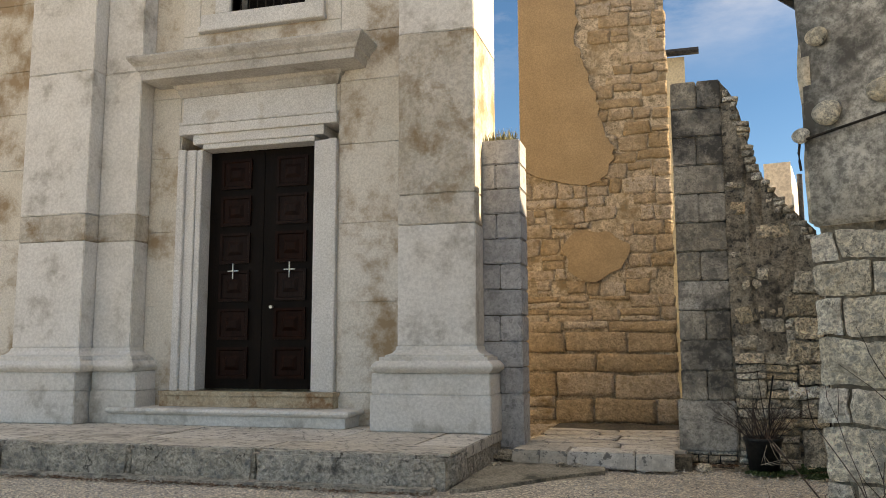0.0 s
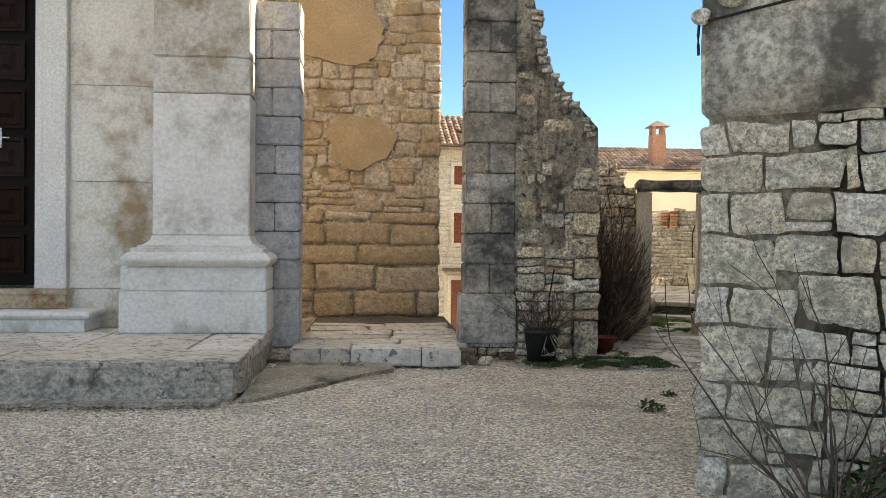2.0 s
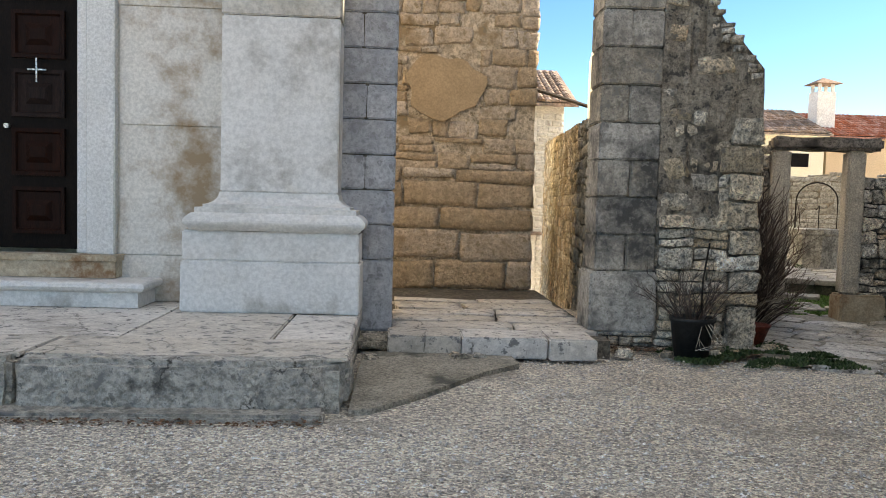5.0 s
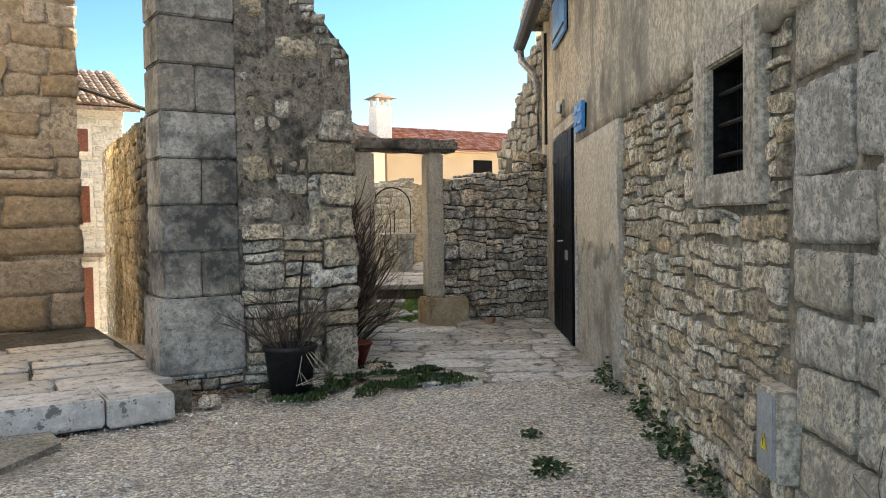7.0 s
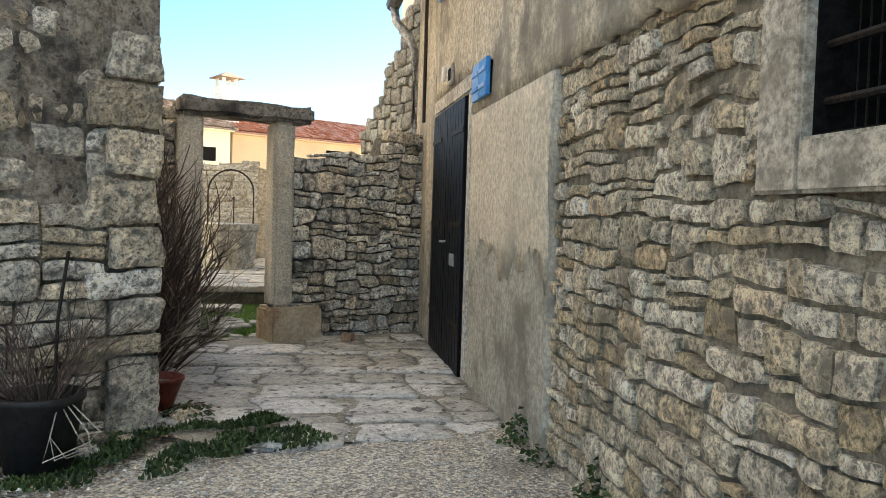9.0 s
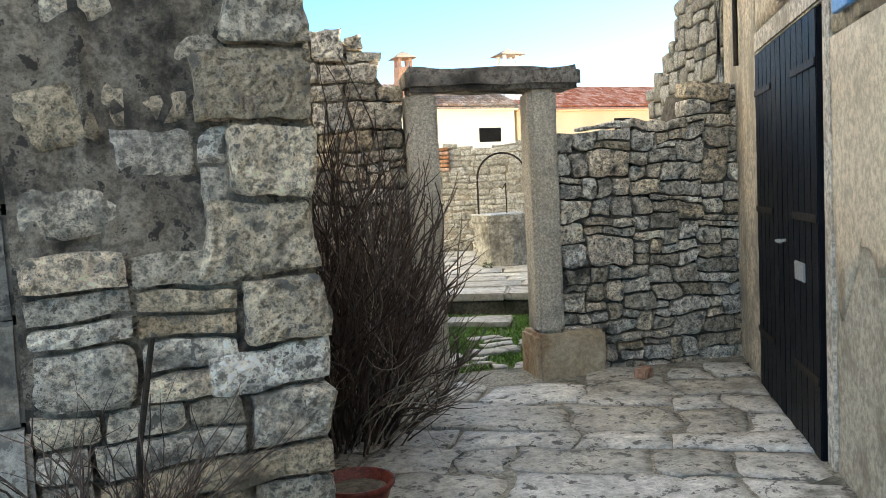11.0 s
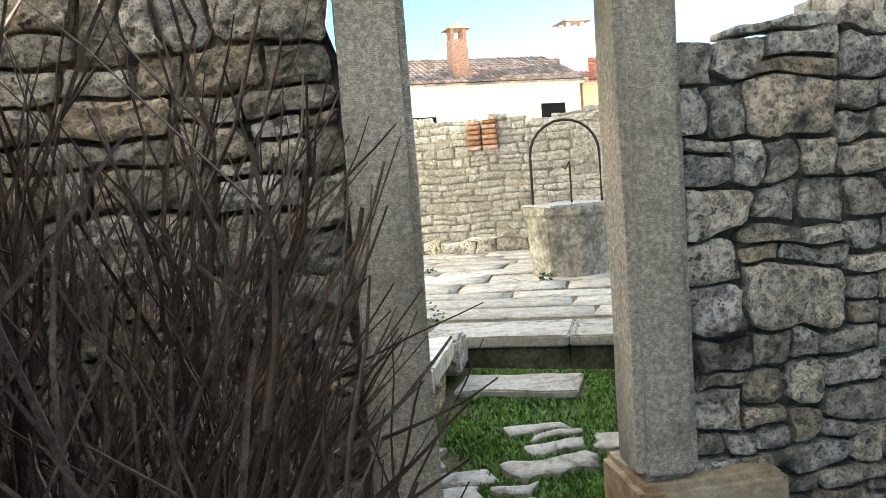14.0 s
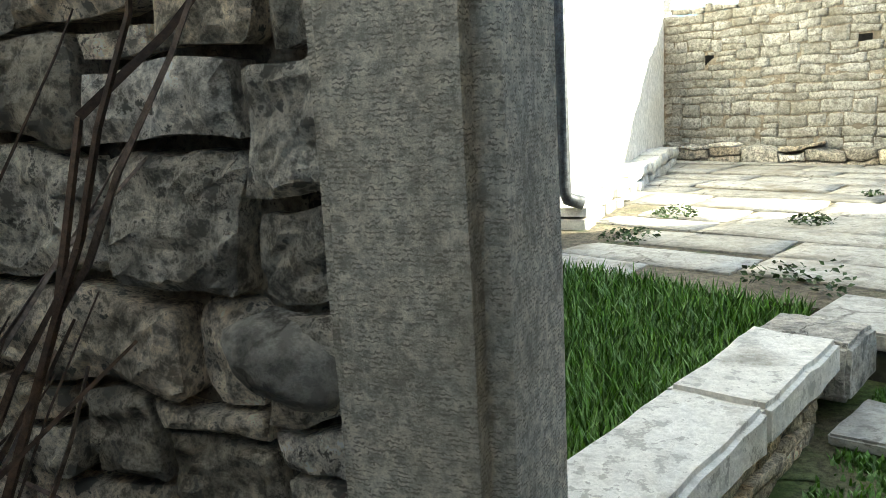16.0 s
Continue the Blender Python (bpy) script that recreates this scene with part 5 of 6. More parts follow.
def eaves():
    t = thing("gutter", "dark half-round gutter with a pale bent downpipe", "gutter")
    bm = bmesh.new()
    tube(bm, [HOUSE @ Vector((FAR - 0.1, -0.32, 3.62)), HOUSE @ Vector((NEAR, -0.32, 3.66))], 0.085, 0.085, 10)
    part("channel", bm, M_GUTTER, t)
    bm = bmesh.new()
    tube(bm, [HOUSE @ Vector(p) for p in ((-7.7, -0.32, 3.56), (-7.7, -0.3, 3.4), (-7.62, -0.16, 3.22), (-7.58, -0.09, 3.05), (-7.58, -0.09, 2.0), (-7.58, -0.09, 0.0))], 0.05, 0.05, 10)
    part("downpipe", bm, M_ZINC, t, "pale grey zinc downpipe", True)
    bm = bmesh.new()
    tube(bm, [HOUSE @ Vector((-6.95, -0.06, z)) for z in (3.6, 2.4, 2.2)], 0.02, 0.02, 6)
    part("cable_pipe", bm, M_IRON, t, "thin black pipe")
    roof = tagged(new("roof_house"), "tiled eaves of the alley house with rafter ends", "roof", "", "structure")
    bm = bmesh.new()
    box(bm, FAR - 0.15, NEAR + 0.1, -0.3, 7.5, 3.95, 4.05, 0, HOUSE)
    part("eave_board", bm, M_DARKRUB, roof)
    for i in range(16):
        bm = bmesh.new()
        x = FAR + 0.2 + i * 0.55
        box(bm, x, x + 0.14, -0.26, 0.05, 3.76, 3.945, 0.01, HOUSE)
        part("bracket", bm, M_DARKRUB, roof)


eaves()


def meter_box():
    t = thing("meter_cabinet", "grey electric meter cabinet with yellow warning label", "meter cabinet")
    bm = bmesh.new()
    box(bm, 0.23, 0.43, -0.055, 0.1, 0.31, 0.65, 0.008, HOUSE)
    part("frame", bm, M_CEMENT, t)
    bm = bmesh.new()
    box(bm, 0.25, 0.41, -0.066, -0.05, 0.33, 0.63, 0.006, HOUSE)
    d = part("door", bm, M_BOX, t)
    bm = bmesh.new()
    vs = [bm.verts.new(HOUSE @ Vector(p)) for p in ((0.30, -0.069, 0.42), (0.36, -0.069, 0.42), (0.33, -0.069, 0.49))]
    bm.faces.new(vs)
    part("warning_label", bm, M_YELLOW, d, "yellow triangle label")
    bm = bmesh.new()
    vs = [bm.verts.new(HOUSE @ Vector(p)) for p in ((0.326, -0.072, 0.428), (0.338, -0.072, 0.45), (0.331, -0.072, 0.448), (0.335, -0.072, 0.475), (0.322, -0.072, 0.448), (0.33, -0.072, 0.45))]
    bm.faces.new(vs)
    part("flash", bm, M_DARK, d)


meter_box()
HEND = HOUSE @ Vector((FAR, 0, 0))
STUB = wall_frame(7.05, 14.3, HEND.x - 7.05, HEND.y - 14.3)
L = (Vector((7.05, 14.3)) - Vector((HEND.x, HEND.y))).length
STUB_TOP = steps_of((0, 2.25), (0.5, 2.6), (0.9, 2.75), (1.0, 3.05), (1.4, 3.2), (1.5, 3.55), (1.9, 3.7), (L, 3.8))
bm = profile_wall(0.0, L, 0.04, 0.5, -0.2, lambda x: STUB_TOP(x) - 0.05, STUB, 24, 0.03)
stub = structure("wall_stub", bm, M_LIME, "stepped broken end of an old stone wall", "ruined wall")
lay(stub, STUB, packed(0.0, L, 1.2, STUB_TOP, (0.1, 0.22), (0.15, 0.35), 71), M_COURTSTONE, 0.3, 0.03, seed=71)

# ---- alley paving ----
ALLEY = Matrix(((0.8308, 0, 0.5566, 1.943), (-0.5566, 0, 0.8308, 5.773), (0, -1, 0, -0.02), (0, 0, 0, 1)))
bm = bmesh.new()
poly = [(2.05, 9.75), (2.2, 9.1), (3.0, 8.75), (3.35, 7.95), (3.45, 7.9), (6.2, 12.0), (3.5, 12.6), (2.05, 12.6)]
bm.faces.new([bm.verts.new((x, y, -0.016 - 0.003 * (y - 8))) for x, y in poly])
alley = structure("pavement_alley", bm, M_PATCH, "uneven old flagstone paving in the alley", "pavement")
cells = []
for c in packed(-3.4, -0.02, 1.6, steps_of((-9, 7.6), (9, 7.6)), (0.22, 0.55), (0.25, 0.8), 81, large=0.2):
    p = ALLEY @ Vector(((c[0] + c[1]) / 2, 0, (c[2] + c[3]) / 2))
    gy = 12.15 - 0.19 * (p.x - 3.44)
    edge = 8.55 + 0.28 * math.sin(p.x * 3) - 0.55 * max(0, p.x - 2.6)
    if p.x > 2.2 and edge < p.y < gy - 0.05:
        cells.append(c)
lay(alley, ALLEY, cells, M_FLAG, 0.07, 0.012, "flagstone", 81, gap=0.006, warp=0.09, relief=0.004, chamfer=0.2, uneven=0.006, grid=0.09)

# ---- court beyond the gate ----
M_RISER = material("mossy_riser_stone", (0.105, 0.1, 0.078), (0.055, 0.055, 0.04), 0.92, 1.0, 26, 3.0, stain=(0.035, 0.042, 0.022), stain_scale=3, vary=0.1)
M_MOSS = material("moss_and_earth", (0.085, 0.125, 0.04), (0.13, 0.115, 0.07), 0.95, 1.0, 34, 2.6, stain=(0.05, 0.085, 0.02), stain_scale=2.2, stain_at=(0.46, 0.6), vary=0)
COURT = wall_frame(4.60, 15.0, 0.853, -0.52)
bm = bmesh.new()
for x0, x1, y0, y1, z0, z1 in ((-0.25, 7, 0.25, 8.4, -1.5, 0.226), (-2.6, -0.25, 0.3, 8.4, -1.5, 0.226), (-2.85, -2.6, 0.9, 8.4, -1.5, 0.226), (-3.5, -2.85, 3.0, 8.4, -1.5, 0.226), (-4.3, -3.5, 5.0, 8.4, -1.5, 0.226)):
    box(bm, x0, x1, y0, y1, z0, z1, 0, COURT)
court = structure("pavement_court", bm, M_EARTH, "raised court paved with large pale flagstones", "pavement")
kx = -0.25
for i, w in enumerate((1.05, 1.3, 1.2, 1.4, 1.5)):
    bm = block(kx + 0.003, kx + w - 0.003, -0.02, 0.55, 0.17, 0.25, 0.006, 0.012, 0.16, 90 + i, 4)
    for v in bm.verts:
        v.co = COURT @ v.co
    part("kerbstone", bm, M_COURTFLAG, court)
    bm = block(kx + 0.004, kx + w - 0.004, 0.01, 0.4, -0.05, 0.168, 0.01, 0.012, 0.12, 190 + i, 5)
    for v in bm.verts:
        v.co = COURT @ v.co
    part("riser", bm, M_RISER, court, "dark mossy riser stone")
    kx += w
CFLOOR = COURT @ Matrix(((1, 0, 0, 0), (0, 0, 1, 0), (0, -1, 0, 0.235), (0, 0, 0, 1)))
cells = [c for c in rubble(-4.8, 6.6, 0.3, steps_of((-9, 7.9), (9, 7.9)), (0.4, 0.7), (0.6, 1.5), 91, split=0.12) if (c[1] < -0.2 or c[2] > 0.5) and (c[0] + c[1]) / 2 > -2.6 - 0.385 * ((c[2] + c[3]) / 2 - 1.1) and (c[0] > -2.6 or c[2] > 0.9)]
cells.sort(key=lambda c: c[2])
lay(court, CFLOOR, cells, M_COURTFLAG, 0.06, 0.006, "flagstone", 91, gap=0.007, warp=0.02, relief=0.002, chamfer=0.03, uneven=0.003, grid=0.2)
# sunken path between the gate and the court
bm = bmesh.new()
poly = [(3.2, 12.2), (6.2, 11.6), (7.6, 13.6), (5.6, 14.8), (4.4, 15.4), (3.0, 16.4), (2.6, 14.5)]
bm.faces.new([bm.verts.new((x, y, -0.10 + 0.045 * (y - 12.2))) for x, y in poly])
path = structure("ground_path", bm, M_MOSS, "damp earth path with moss behind the gate", "ground")
PFLOOR = GATE @ Matrix(((1, 0, 0, 0), (0, math.sin(0.045), math.cos(0.045), 0.15), (0, -math.cos(0.045), math.sin(0.045), -0.09), (0, 0, 0, 1)))
rng = random.Random(17)
cells = [c for c in rubble(0.1, 1.9, 0.1, steps_of((-9, 1.45), (9, 1.45)), (0.16, 0.34), (0.18, 0.42), 93, split=0.3) if rng.random() < 0.8]
lay(path, PFLOOR, cells, M_COURTFLAG, 0.05, 0.035, "stepping_stone", 93, gap=0.045, warp=0.1, relief=0.006, chamfer=0.4, uneven=0.008)
bm = block(0.0, 0.78, -0.04, 0.36, 0.0, 0.05, 0.012, 0.01, 0.12, 95, 5)
sm = COURT @ pose(0.12, -0.62, 0.0)
for v in bm.verts:
    v.co = sm @ v.co
tagged(part("slab", bm, M_COURTFLAG), "pale flat stone slab below the court step", "stone slab")


def bench():
    m = wall_frame(3.47, 12.96, 0.447, 0.894)
    t = thing("stone_bench", "long white stone bench of two slabs on rubble", "bench", "", "")
    for i, (a, b) in enumerate(((-0.35, 1.03), (1.04, 1.80))):
        bm = block(a, b, -0.17, 0.17, 0.22 + 0.01 * i, 0.37, 0.012, 0.02, 0.1, 96 + i, 6)
        for v in bm.verts:
            v.co = m @ v.co
        part("slab", bm, M_BENCH, t)
    bm = bmesh.new()
    box(bm, -0.3, 1.72, -0.10, 0.10, -0.15, 0.222, 0, m)
    core = part("core", bm, M_MORTAR, t)
    lay(t, m @ Matrix.Translation((0, -0.11, 0)), rubble(-0.3, 1.72, -0.1, steps_of((-9, 0.22), (9, 0.22)), (0.06, 0.13), (0.1, 0.24), 97), M_CREAM, 0.1, 0.02, seed=97)
    bm = block(1.82, 2.2, -0.2, 0.2, 0.1, 0.33, 0.015, 0.02, 0.1, 99, 6)
    for v in bm.verts:
        v.co = m @ v.co
    part("end_slab", bm, M_KERB, t)


bench()


def well():
    c = (6.82, 17.55, 0.24)
    t = thing("well", "octagonal pale stone well head with iron arch", "well")
    bm = bmesh.new()
    prof = [(0.40, 0.0), (0.40, 0.1), (0.42, 0.3), (0.44, 0.62), (0.47, 0.66), (0.47, 0.74), (0.34, 0.74), (0.33, 0.4)]
    rings = []
    for r, z in prof:
        rings.append([bm.verts.new((c[0] + r * math.cos(k * math.tau / 16 + 0.2) * (1.06 if k % 2 else 1.0), c[1] + r * math.sin(k * math.tau / 16 + 0.2) * (1.06 if k % 2 else 1.0), c[2] + z)) for k in range(16)])
    for a, b in zip(rings, rings[1:]):
        for k in range(16):
            bm.faces.new((a[k], a[(k + 1) % 16], b[(k + 1) % 16], b[k]))
    bm.faces.new(rings[-1])
    part("well_head", bm, M_WELL, t)
    bm = bmesh.new()
    ax = Vector((0.853, -0.52, 0))
    pts = [Vector(c) + ax * 0.37 * -1 + Vector((0, 0, 0.74)), Vector(c) + ax * -0.37 + Vector((0, 0, 1.25))]
    pts += [Vector(c) + ax * (-0.37 * math.cos(math.pi * i / 12)) + Vector((0, 0, 1.28 + 0.37 * math.sin(math.pi * i / 12))) for i in range(13)]
    pts += [Vector(c) + ax * 0.37 + Vector((0, 0, 0.74))]
    tube(bm, pts, 0.016, 0.016, 6)
    part("arch", bm, M_IRON, t, "black iron arch")
    bm = bmesh.new()
    tube(bm, [Vector(c) + ax * 0.05 + Vector((0, 0, z)) for z in (0.74, 1.2)], 0.011)
    tube(bm, [Vector(c) + ax * 0.05 + Vector((0, 0, 1.2)), Vector(c) + ax * 0.0 + Vector((0, 0, 1.12)), Vector(c) + ax * -0.03 + Vector((0, 0, 1.15))], 0.009)
    part("winch_hook", bm, M_IRON, t)
    bm = bmesh.new()
    box(bm, c[0] - 0.38, c[0] + 0.38, c[1] - 0.36, c[1] + 0.36, c[2] + 0.735, c[2] + 0.755, 0.005)
    part("cover", bm, M_SILVER, t, "flat metal cover")


M_WELL = material("streaked_well_stone", (0.38, 0.365, 0.32), (0.28, 0.265, 0.225), 0.9, 0.9, 22, 3, stain=(0.10, 0.093, 0.075), stain_scale=2.6, stain_at=(0.5, 0.7), streak=(0.09, 0.085, 0.07), vary=0)
well()

FARW = wall_frame(4.0, 22.9, 0.829, -0.56)
FTOP = lambda x: 2.42 + 0.03 * math.sin(x * 5) + 0.03 * math.sin(x * 13) + (0.0 if x > 2.0 else -0.32 + 0.16 * x) - 0.085 * max(0.0, min(3.2, x - 0.3))
bm = profile_wall(-0.3, 9.0, 0.05, 0.5, -0.5, lambda x: FTOP(x) - 0.06, FARW, 40, 0.02)
fw = structure("wall_court", bm, M_LIME, "tall pale rubble court wall with small openings", "stone wall")
holes = ((0.55, 0.67, 1.46, 1.58), (2.45, 2.60, 1.60, 1.68))
cells = rubble(-0.1, 5.6, 0.22, FTOP, (0.09, 0.19), (0.12, 0.42), 101, holes=holes, split=0.18)
cells.sort(key=lambda c: abs((c[0] + c[1]) / 2 - 2.6))
lay(fw, FARW, cells, M_COURTSTONE, 0.12, -0.035, seed=101, mat_far=M_COURTSTONE_I, gap=0.006, warp=0.03, relief=0.006, chamfer=0.2, uneven=0.006)
# near-black plates paint the shade at the back of each opening
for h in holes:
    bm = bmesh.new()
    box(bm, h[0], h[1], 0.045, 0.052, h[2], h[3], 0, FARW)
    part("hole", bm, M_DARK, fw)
lay(fw, FARW, rubble(-0.1, 5.6, 0.2, steps_of((-9, 0.42), (9, 0.42)), (0.16, 0.22), (0.3, 0.6), 103), M_DARKRUB, 0.3, 0.26, "ledge_stone", 103, warp=0.08, relief=0.03)
BR = [(3.55 + 0.24 * (i % 2), 3.55 + 0.24 * (i % 2) + 0.22, 1.72 + 0.075 * (i // 2), 1.79 + 0.075 * (i // 2)) for i in range(12)]
lay(fw, FARW, BR, M_BRICK, 0.1, 0.045, "brick", 104, gap=0.01, warp=0.008, relief=0.003, chamfer=0.08, uneven=0.004)

WHITE = wall_frame(2.95, 17.3, 0.18, 0.98)
bm = profile_wall(-0.6, 5.6, 0.0, 0.5, -0.6, steps_of((-1, 5.0), (9, 5.0)), WHITE, 20, 0.02)
ww = structure("wall_white_house", bm, M_WHITEPL, "sunlit white lime-washed house wall", "house wall")
lay(ww, WHITE, rubble(0.3, 5.0, 0.1, steps_of((0, 0.36), (6, 0.5)), (0.14, 0.24), (0.25, 0.5), 105), M_BENCH, 0.3, 0.26, "foot_stone", 105)
t = thing("downpipe", "dark brown downpipe with an elbow at the foot", "downpipe")
bm = bmesh.new()
tube(bm, [WHITE @ Vector(p) for p in ((0.25, -0.12, 4.9), (0.25, -0.12, 0.55), (0.27, -0.14, 0.48), (0.33, -0.24, 0.44))], 0.055, 0.055, 10)
part("pipe", bm, M_GUTTER, t, "", True)


# ---- houses in the distance ----
def far_house(x0, x1, y, z0, eave, ridge, depth, wall_mat, tile_mat, label, chimneys=(), windows=()):
    t = thing("house", label, "house")
    bm = bmesh.new()
    box(bm, x0, x1, y, y + 2 * depth, z0, eave)
    vs = [bm.verts.new(p) for p in ((x0, y, eave), (x0, y + depth, ridge - 0.1), (x0, y + 2 * depth, eave))]
    bm.faces.new(vs)
    part("wall", bm, wall_mat, t)
    slope = math.hypot(depth + 0.4, ridge - eave)
    ang = math.atan2(ridge - eave, depth + 0.4)
    m = Matrix.Translation((x0 - 0.25, y - 0.4, eave)) @ Matrix.Rotation(ang, 4, 'X')
    bm = bmesh.new()
    box(bm, 0, x1 - x0 + 0.5, 0, slope, -0.1, 0.0, 0, m)
    roof = part("roof", bm, tile_mat, t)
    tiles("roof_tiles", m, x1 - x0 + 0.5, slope, tile_mat, roof, 0.26, 0.42)
    bm = bmesh.new()
    m2 = Matrix.Translation((x0 - 0.25, y + 2 * depth + 0.4, eave)) @ Matrix.Rotation(math.pi - ang, 4, 'X')
    box(bm, 0, x1 - x0 + 0.5, 0, slope, 0.0, 0.1, 0, m2)
    part("roof", bm, tile_mat, t)
    bm = bmesh.new()
    box(bm, x0 - 0.1, x1 + 0.1, y - 0.32, y, eave - 0.16, eave - 0.04, 0.03)
    part("cornice", bm, wall_mat, t)
    for cx, cy, w, ztop, mat in chimneys:
        bm = bmesh.new()
        box(bm, cx - w / 2, cx + w / 2, cy - w / 2, cy + w / 2, eave, ztop, 0.02)
        ch = part("chimney", bm, mat, t)
        for sx in (-1, 1):
            for sy in (-1, 1):
                bm = bmesh.new()
                box(bm, cx + sx * w * 0.36 - 0.07, cx + sx * w * 0.36 + 0.07, cy + sy * w * 0.36 - 0.07, cy + sy * w * 0.36 + 0.07, ztop, ztop + 0.42)
                part("cap_post", bm, mat, ch)
        bm = bmesh.new()
        vs = [bm.verts.new((cx + a * w * 0.75, cy + b * w * 0.75, ztop + 0.42)) for a, b in ((-1, -1), (1, -1), (1, 1), (-1, 1))]
        tipv = bm.verts.new((cx, cy, ztop + 0.8))
        bm.faces.new(vs[::-1])
        for k in range(4):
            bm.faces.new((vs[k], vs[(k + 1) % 4], tipv))
        part("cap", bm, M_TILE_OLD, ch)
    for wx0, wx1, wz0, wz1 in windows:
        bm = bmesh.new()
        box(bm, wx0, wx1, y - 0.02, y + 0.04, wz0, wz1)
        part("window", bm, M_DARK, t)
        bm = bmesh.new()
        box(bm, wx0 - 0.1, wx1 + 0.1, y - 0.06, y, wz0 - 0.1, wz0 - 0.002)
        part("window_sill", bm, wall_mat, t)
    return t


far_house(10.6, 20.6, 43, -2, 5.3, 7.0, 4.2, M_CREAMPL, M_TILE_OLD, "cream plastered house with weathered barrel tile roof",
          ((15.0, 43.6, 0.75, 7.3, M_ORANGE),), ((18.6, 19.8, 3.6, 4.3), (12.5, 13.6, 3.45, 3.95)))
far_house(20.9, 36, 43.3, -2, 5.25, 6.9, 4.2, M_PEACHPL, M_TILE_RED, "peach house under a bright red tile roof",
          ((21.2, 44.6, 1.0, 7.7, M_WHITEPL),), ((26.8, 28.2, 3.5, 4.7),))


def street_house():
    t = thing("house", "pale stone street house with brown shutters and door", "house")
    bm = bmesh.new()
    box(bm, -3, 4.3, 30, 38, -3, 4.75)
    w = part("wall", bm, M_WHITEPL, t)
    m = Matrix.Translation((-3.4, 29.5, 4.75)) @ Matrix.Rotation(0.4, 4, 'X')
    bm = bmesh.new()
    box(bm, 0, 8.1, 0, 4.6, -0.12, 0, 0, m)
    roof = part("roof", bm, M_TILE_OLD, t)
    tiles("roof_tiles", m, 8.1, 4.6, M_TILE_OLD, roof, 0.24, 0.42)
    lay(t, wall_frame(0, 29.97, 1, 0), rubble(1.2, 4.28, -2.0, steps_of((-9, 4.5), (9, 4.5)), (0.14, 0.26), (0.25, 0.55), 111, holes=((2.3, 3.35, 3.3, 4.2), (2.3, 3.35, 1.2, 2.5), (2.1, 3.45, -2.2, 0.3))), M_BENCH, 0.1, 0.0, seed=111, gap=0.03, warp=0.04)
    for x0, x1, z0, z1 in ((2.42, 3.24, 3.42, 4.1), (2.42, 3.24, 1.28, 2.38)):
        bm = bmesh.new()
        box(bm, x0 - 0.1, x1 + 0.1, 29.88, 30.0, z0 - 0.12, z1 + 0.12, 0.02)
        wd = part("window", bm, M_WHITEPL, t)
        for a, b in ((x0, (x0 + x1) / 2 - 0.01), ((x0 + x1) / 2 + 0.01, x1)):
            bm = bmesh.new()
            box(bm, a, b, 29.83, 29.9, z0, z1, 0.01)
            part("shutter", bm, M_SHUTTER, wd)
    bm = bmesh.new()
    box(bm, 2.2, 3.4, 29.86, 30.0, -1.95, 0.08, 0.02)
    dr = part("door_frame", bm, M_WHITEPL, t)
    bm = bmesh.new()
    box(bm, 2.34, 3.26, 29.8, 29.9, -1.93, -0.08, 0.01)
    part("door", bm, M_SHUTTER, dr)
    bm = bmesh.new()
    box(bm, 2.0, 3.6, 29.6, 30, 0.24, 0.36, 0.02)
    part("canopy", bm, M_TILE_OLD, t, "narrow tiled canopy")


street_house()
# added block, out of view: keeps the sun off most of the court
bm = bmesh.new()
box(bm, 12.2, 16.0, 16.0, 19.6, -1, 9.0)
structure("wall_neighbour_house", bm, M_CREAMPL, "unseen plain plastered block added to shade the court", "house wall")
GAPW = wall_frame(3.35, 28.0, 1.02 - 3.35, 11.2 - 28.0)
LG = Vector((1.02 - 3.35, 11.2 - 28.0)).length
GT = steps_of((0, 3.25), (LG, 2.4))
bm = profile_wall(0, LG, 0.04, 0.5, -2.3, GT, GAPW, 30, 0.03)
gw = structure("wall_street", bm, M_LIME, "long pale rubble wall along the sloping street", "stone wall")
gc = rubble(0.0, LG, -1.9, GT, (0.14, 0.26), (0.2, 0.5), 121)
gc.sort(key=lambda c: -c[0])
lay(gw, GAPW, gc, M_COURTSTONE, 0.16, 0.04, seed=121, mat_far=M_CREAM_I, grid=0.09)
part("pole", (lambda b: (tube(b, [(2.2, 27.0, 5.0), (5.0, 27.5, 4.3)], 0.06), b)[1])(bmesh.new()), M_IRON, gw, "dark eave pole")

# ---- plants and loose things ----
def gravel_bits():
    rng = random.Random(3)
    vv, ff = [], []
    for _ in range(26000):
        y = rng.uniform(2.8, 9.2)
        x = rng.uniform(-6, 3.3)
        if y > 7.0 and x < -0.5 or (y > 5.6 and x > 1.7 + 0.64 * (y - 5.7)) or (x > 1.1 and y < 5.2):
            continue
        r = 0.005 + 0.011 * rng.random() ** 3
        n0 = len(vv)
        z = ground_z(x, y) + 0.004
        for px, py, pz in ((1, 0, 0), (0, 1, 0), (-1, 0, 0), (0, -1, 0), (0, 0, 0.8)):
            vv.append((x + px * r * rng.uniform(0.7, 1.3), y + py * r * rng.uniform(0.7, 1.3), z + pz * r + rng.uniform(0, 0.002)))
        ff += [(n0, n0 + 1, n0 + 4), (n0 + 1, n0 + 2, n0 + 4), (n0 + 2, n0 + 3, n0 + 4), (n0 + 3, n0, n0 + 4)]
    me = bpy.data.meshes.new("pebbles")
    me.from_pydata(vv, [], ff)
    me.materials.append(M_PEBBLE)
    tagged(new("pebbles", me), "loose pale pebbles strewn over the gravel", "pebbles", "", "stuff")


gravel_bits()

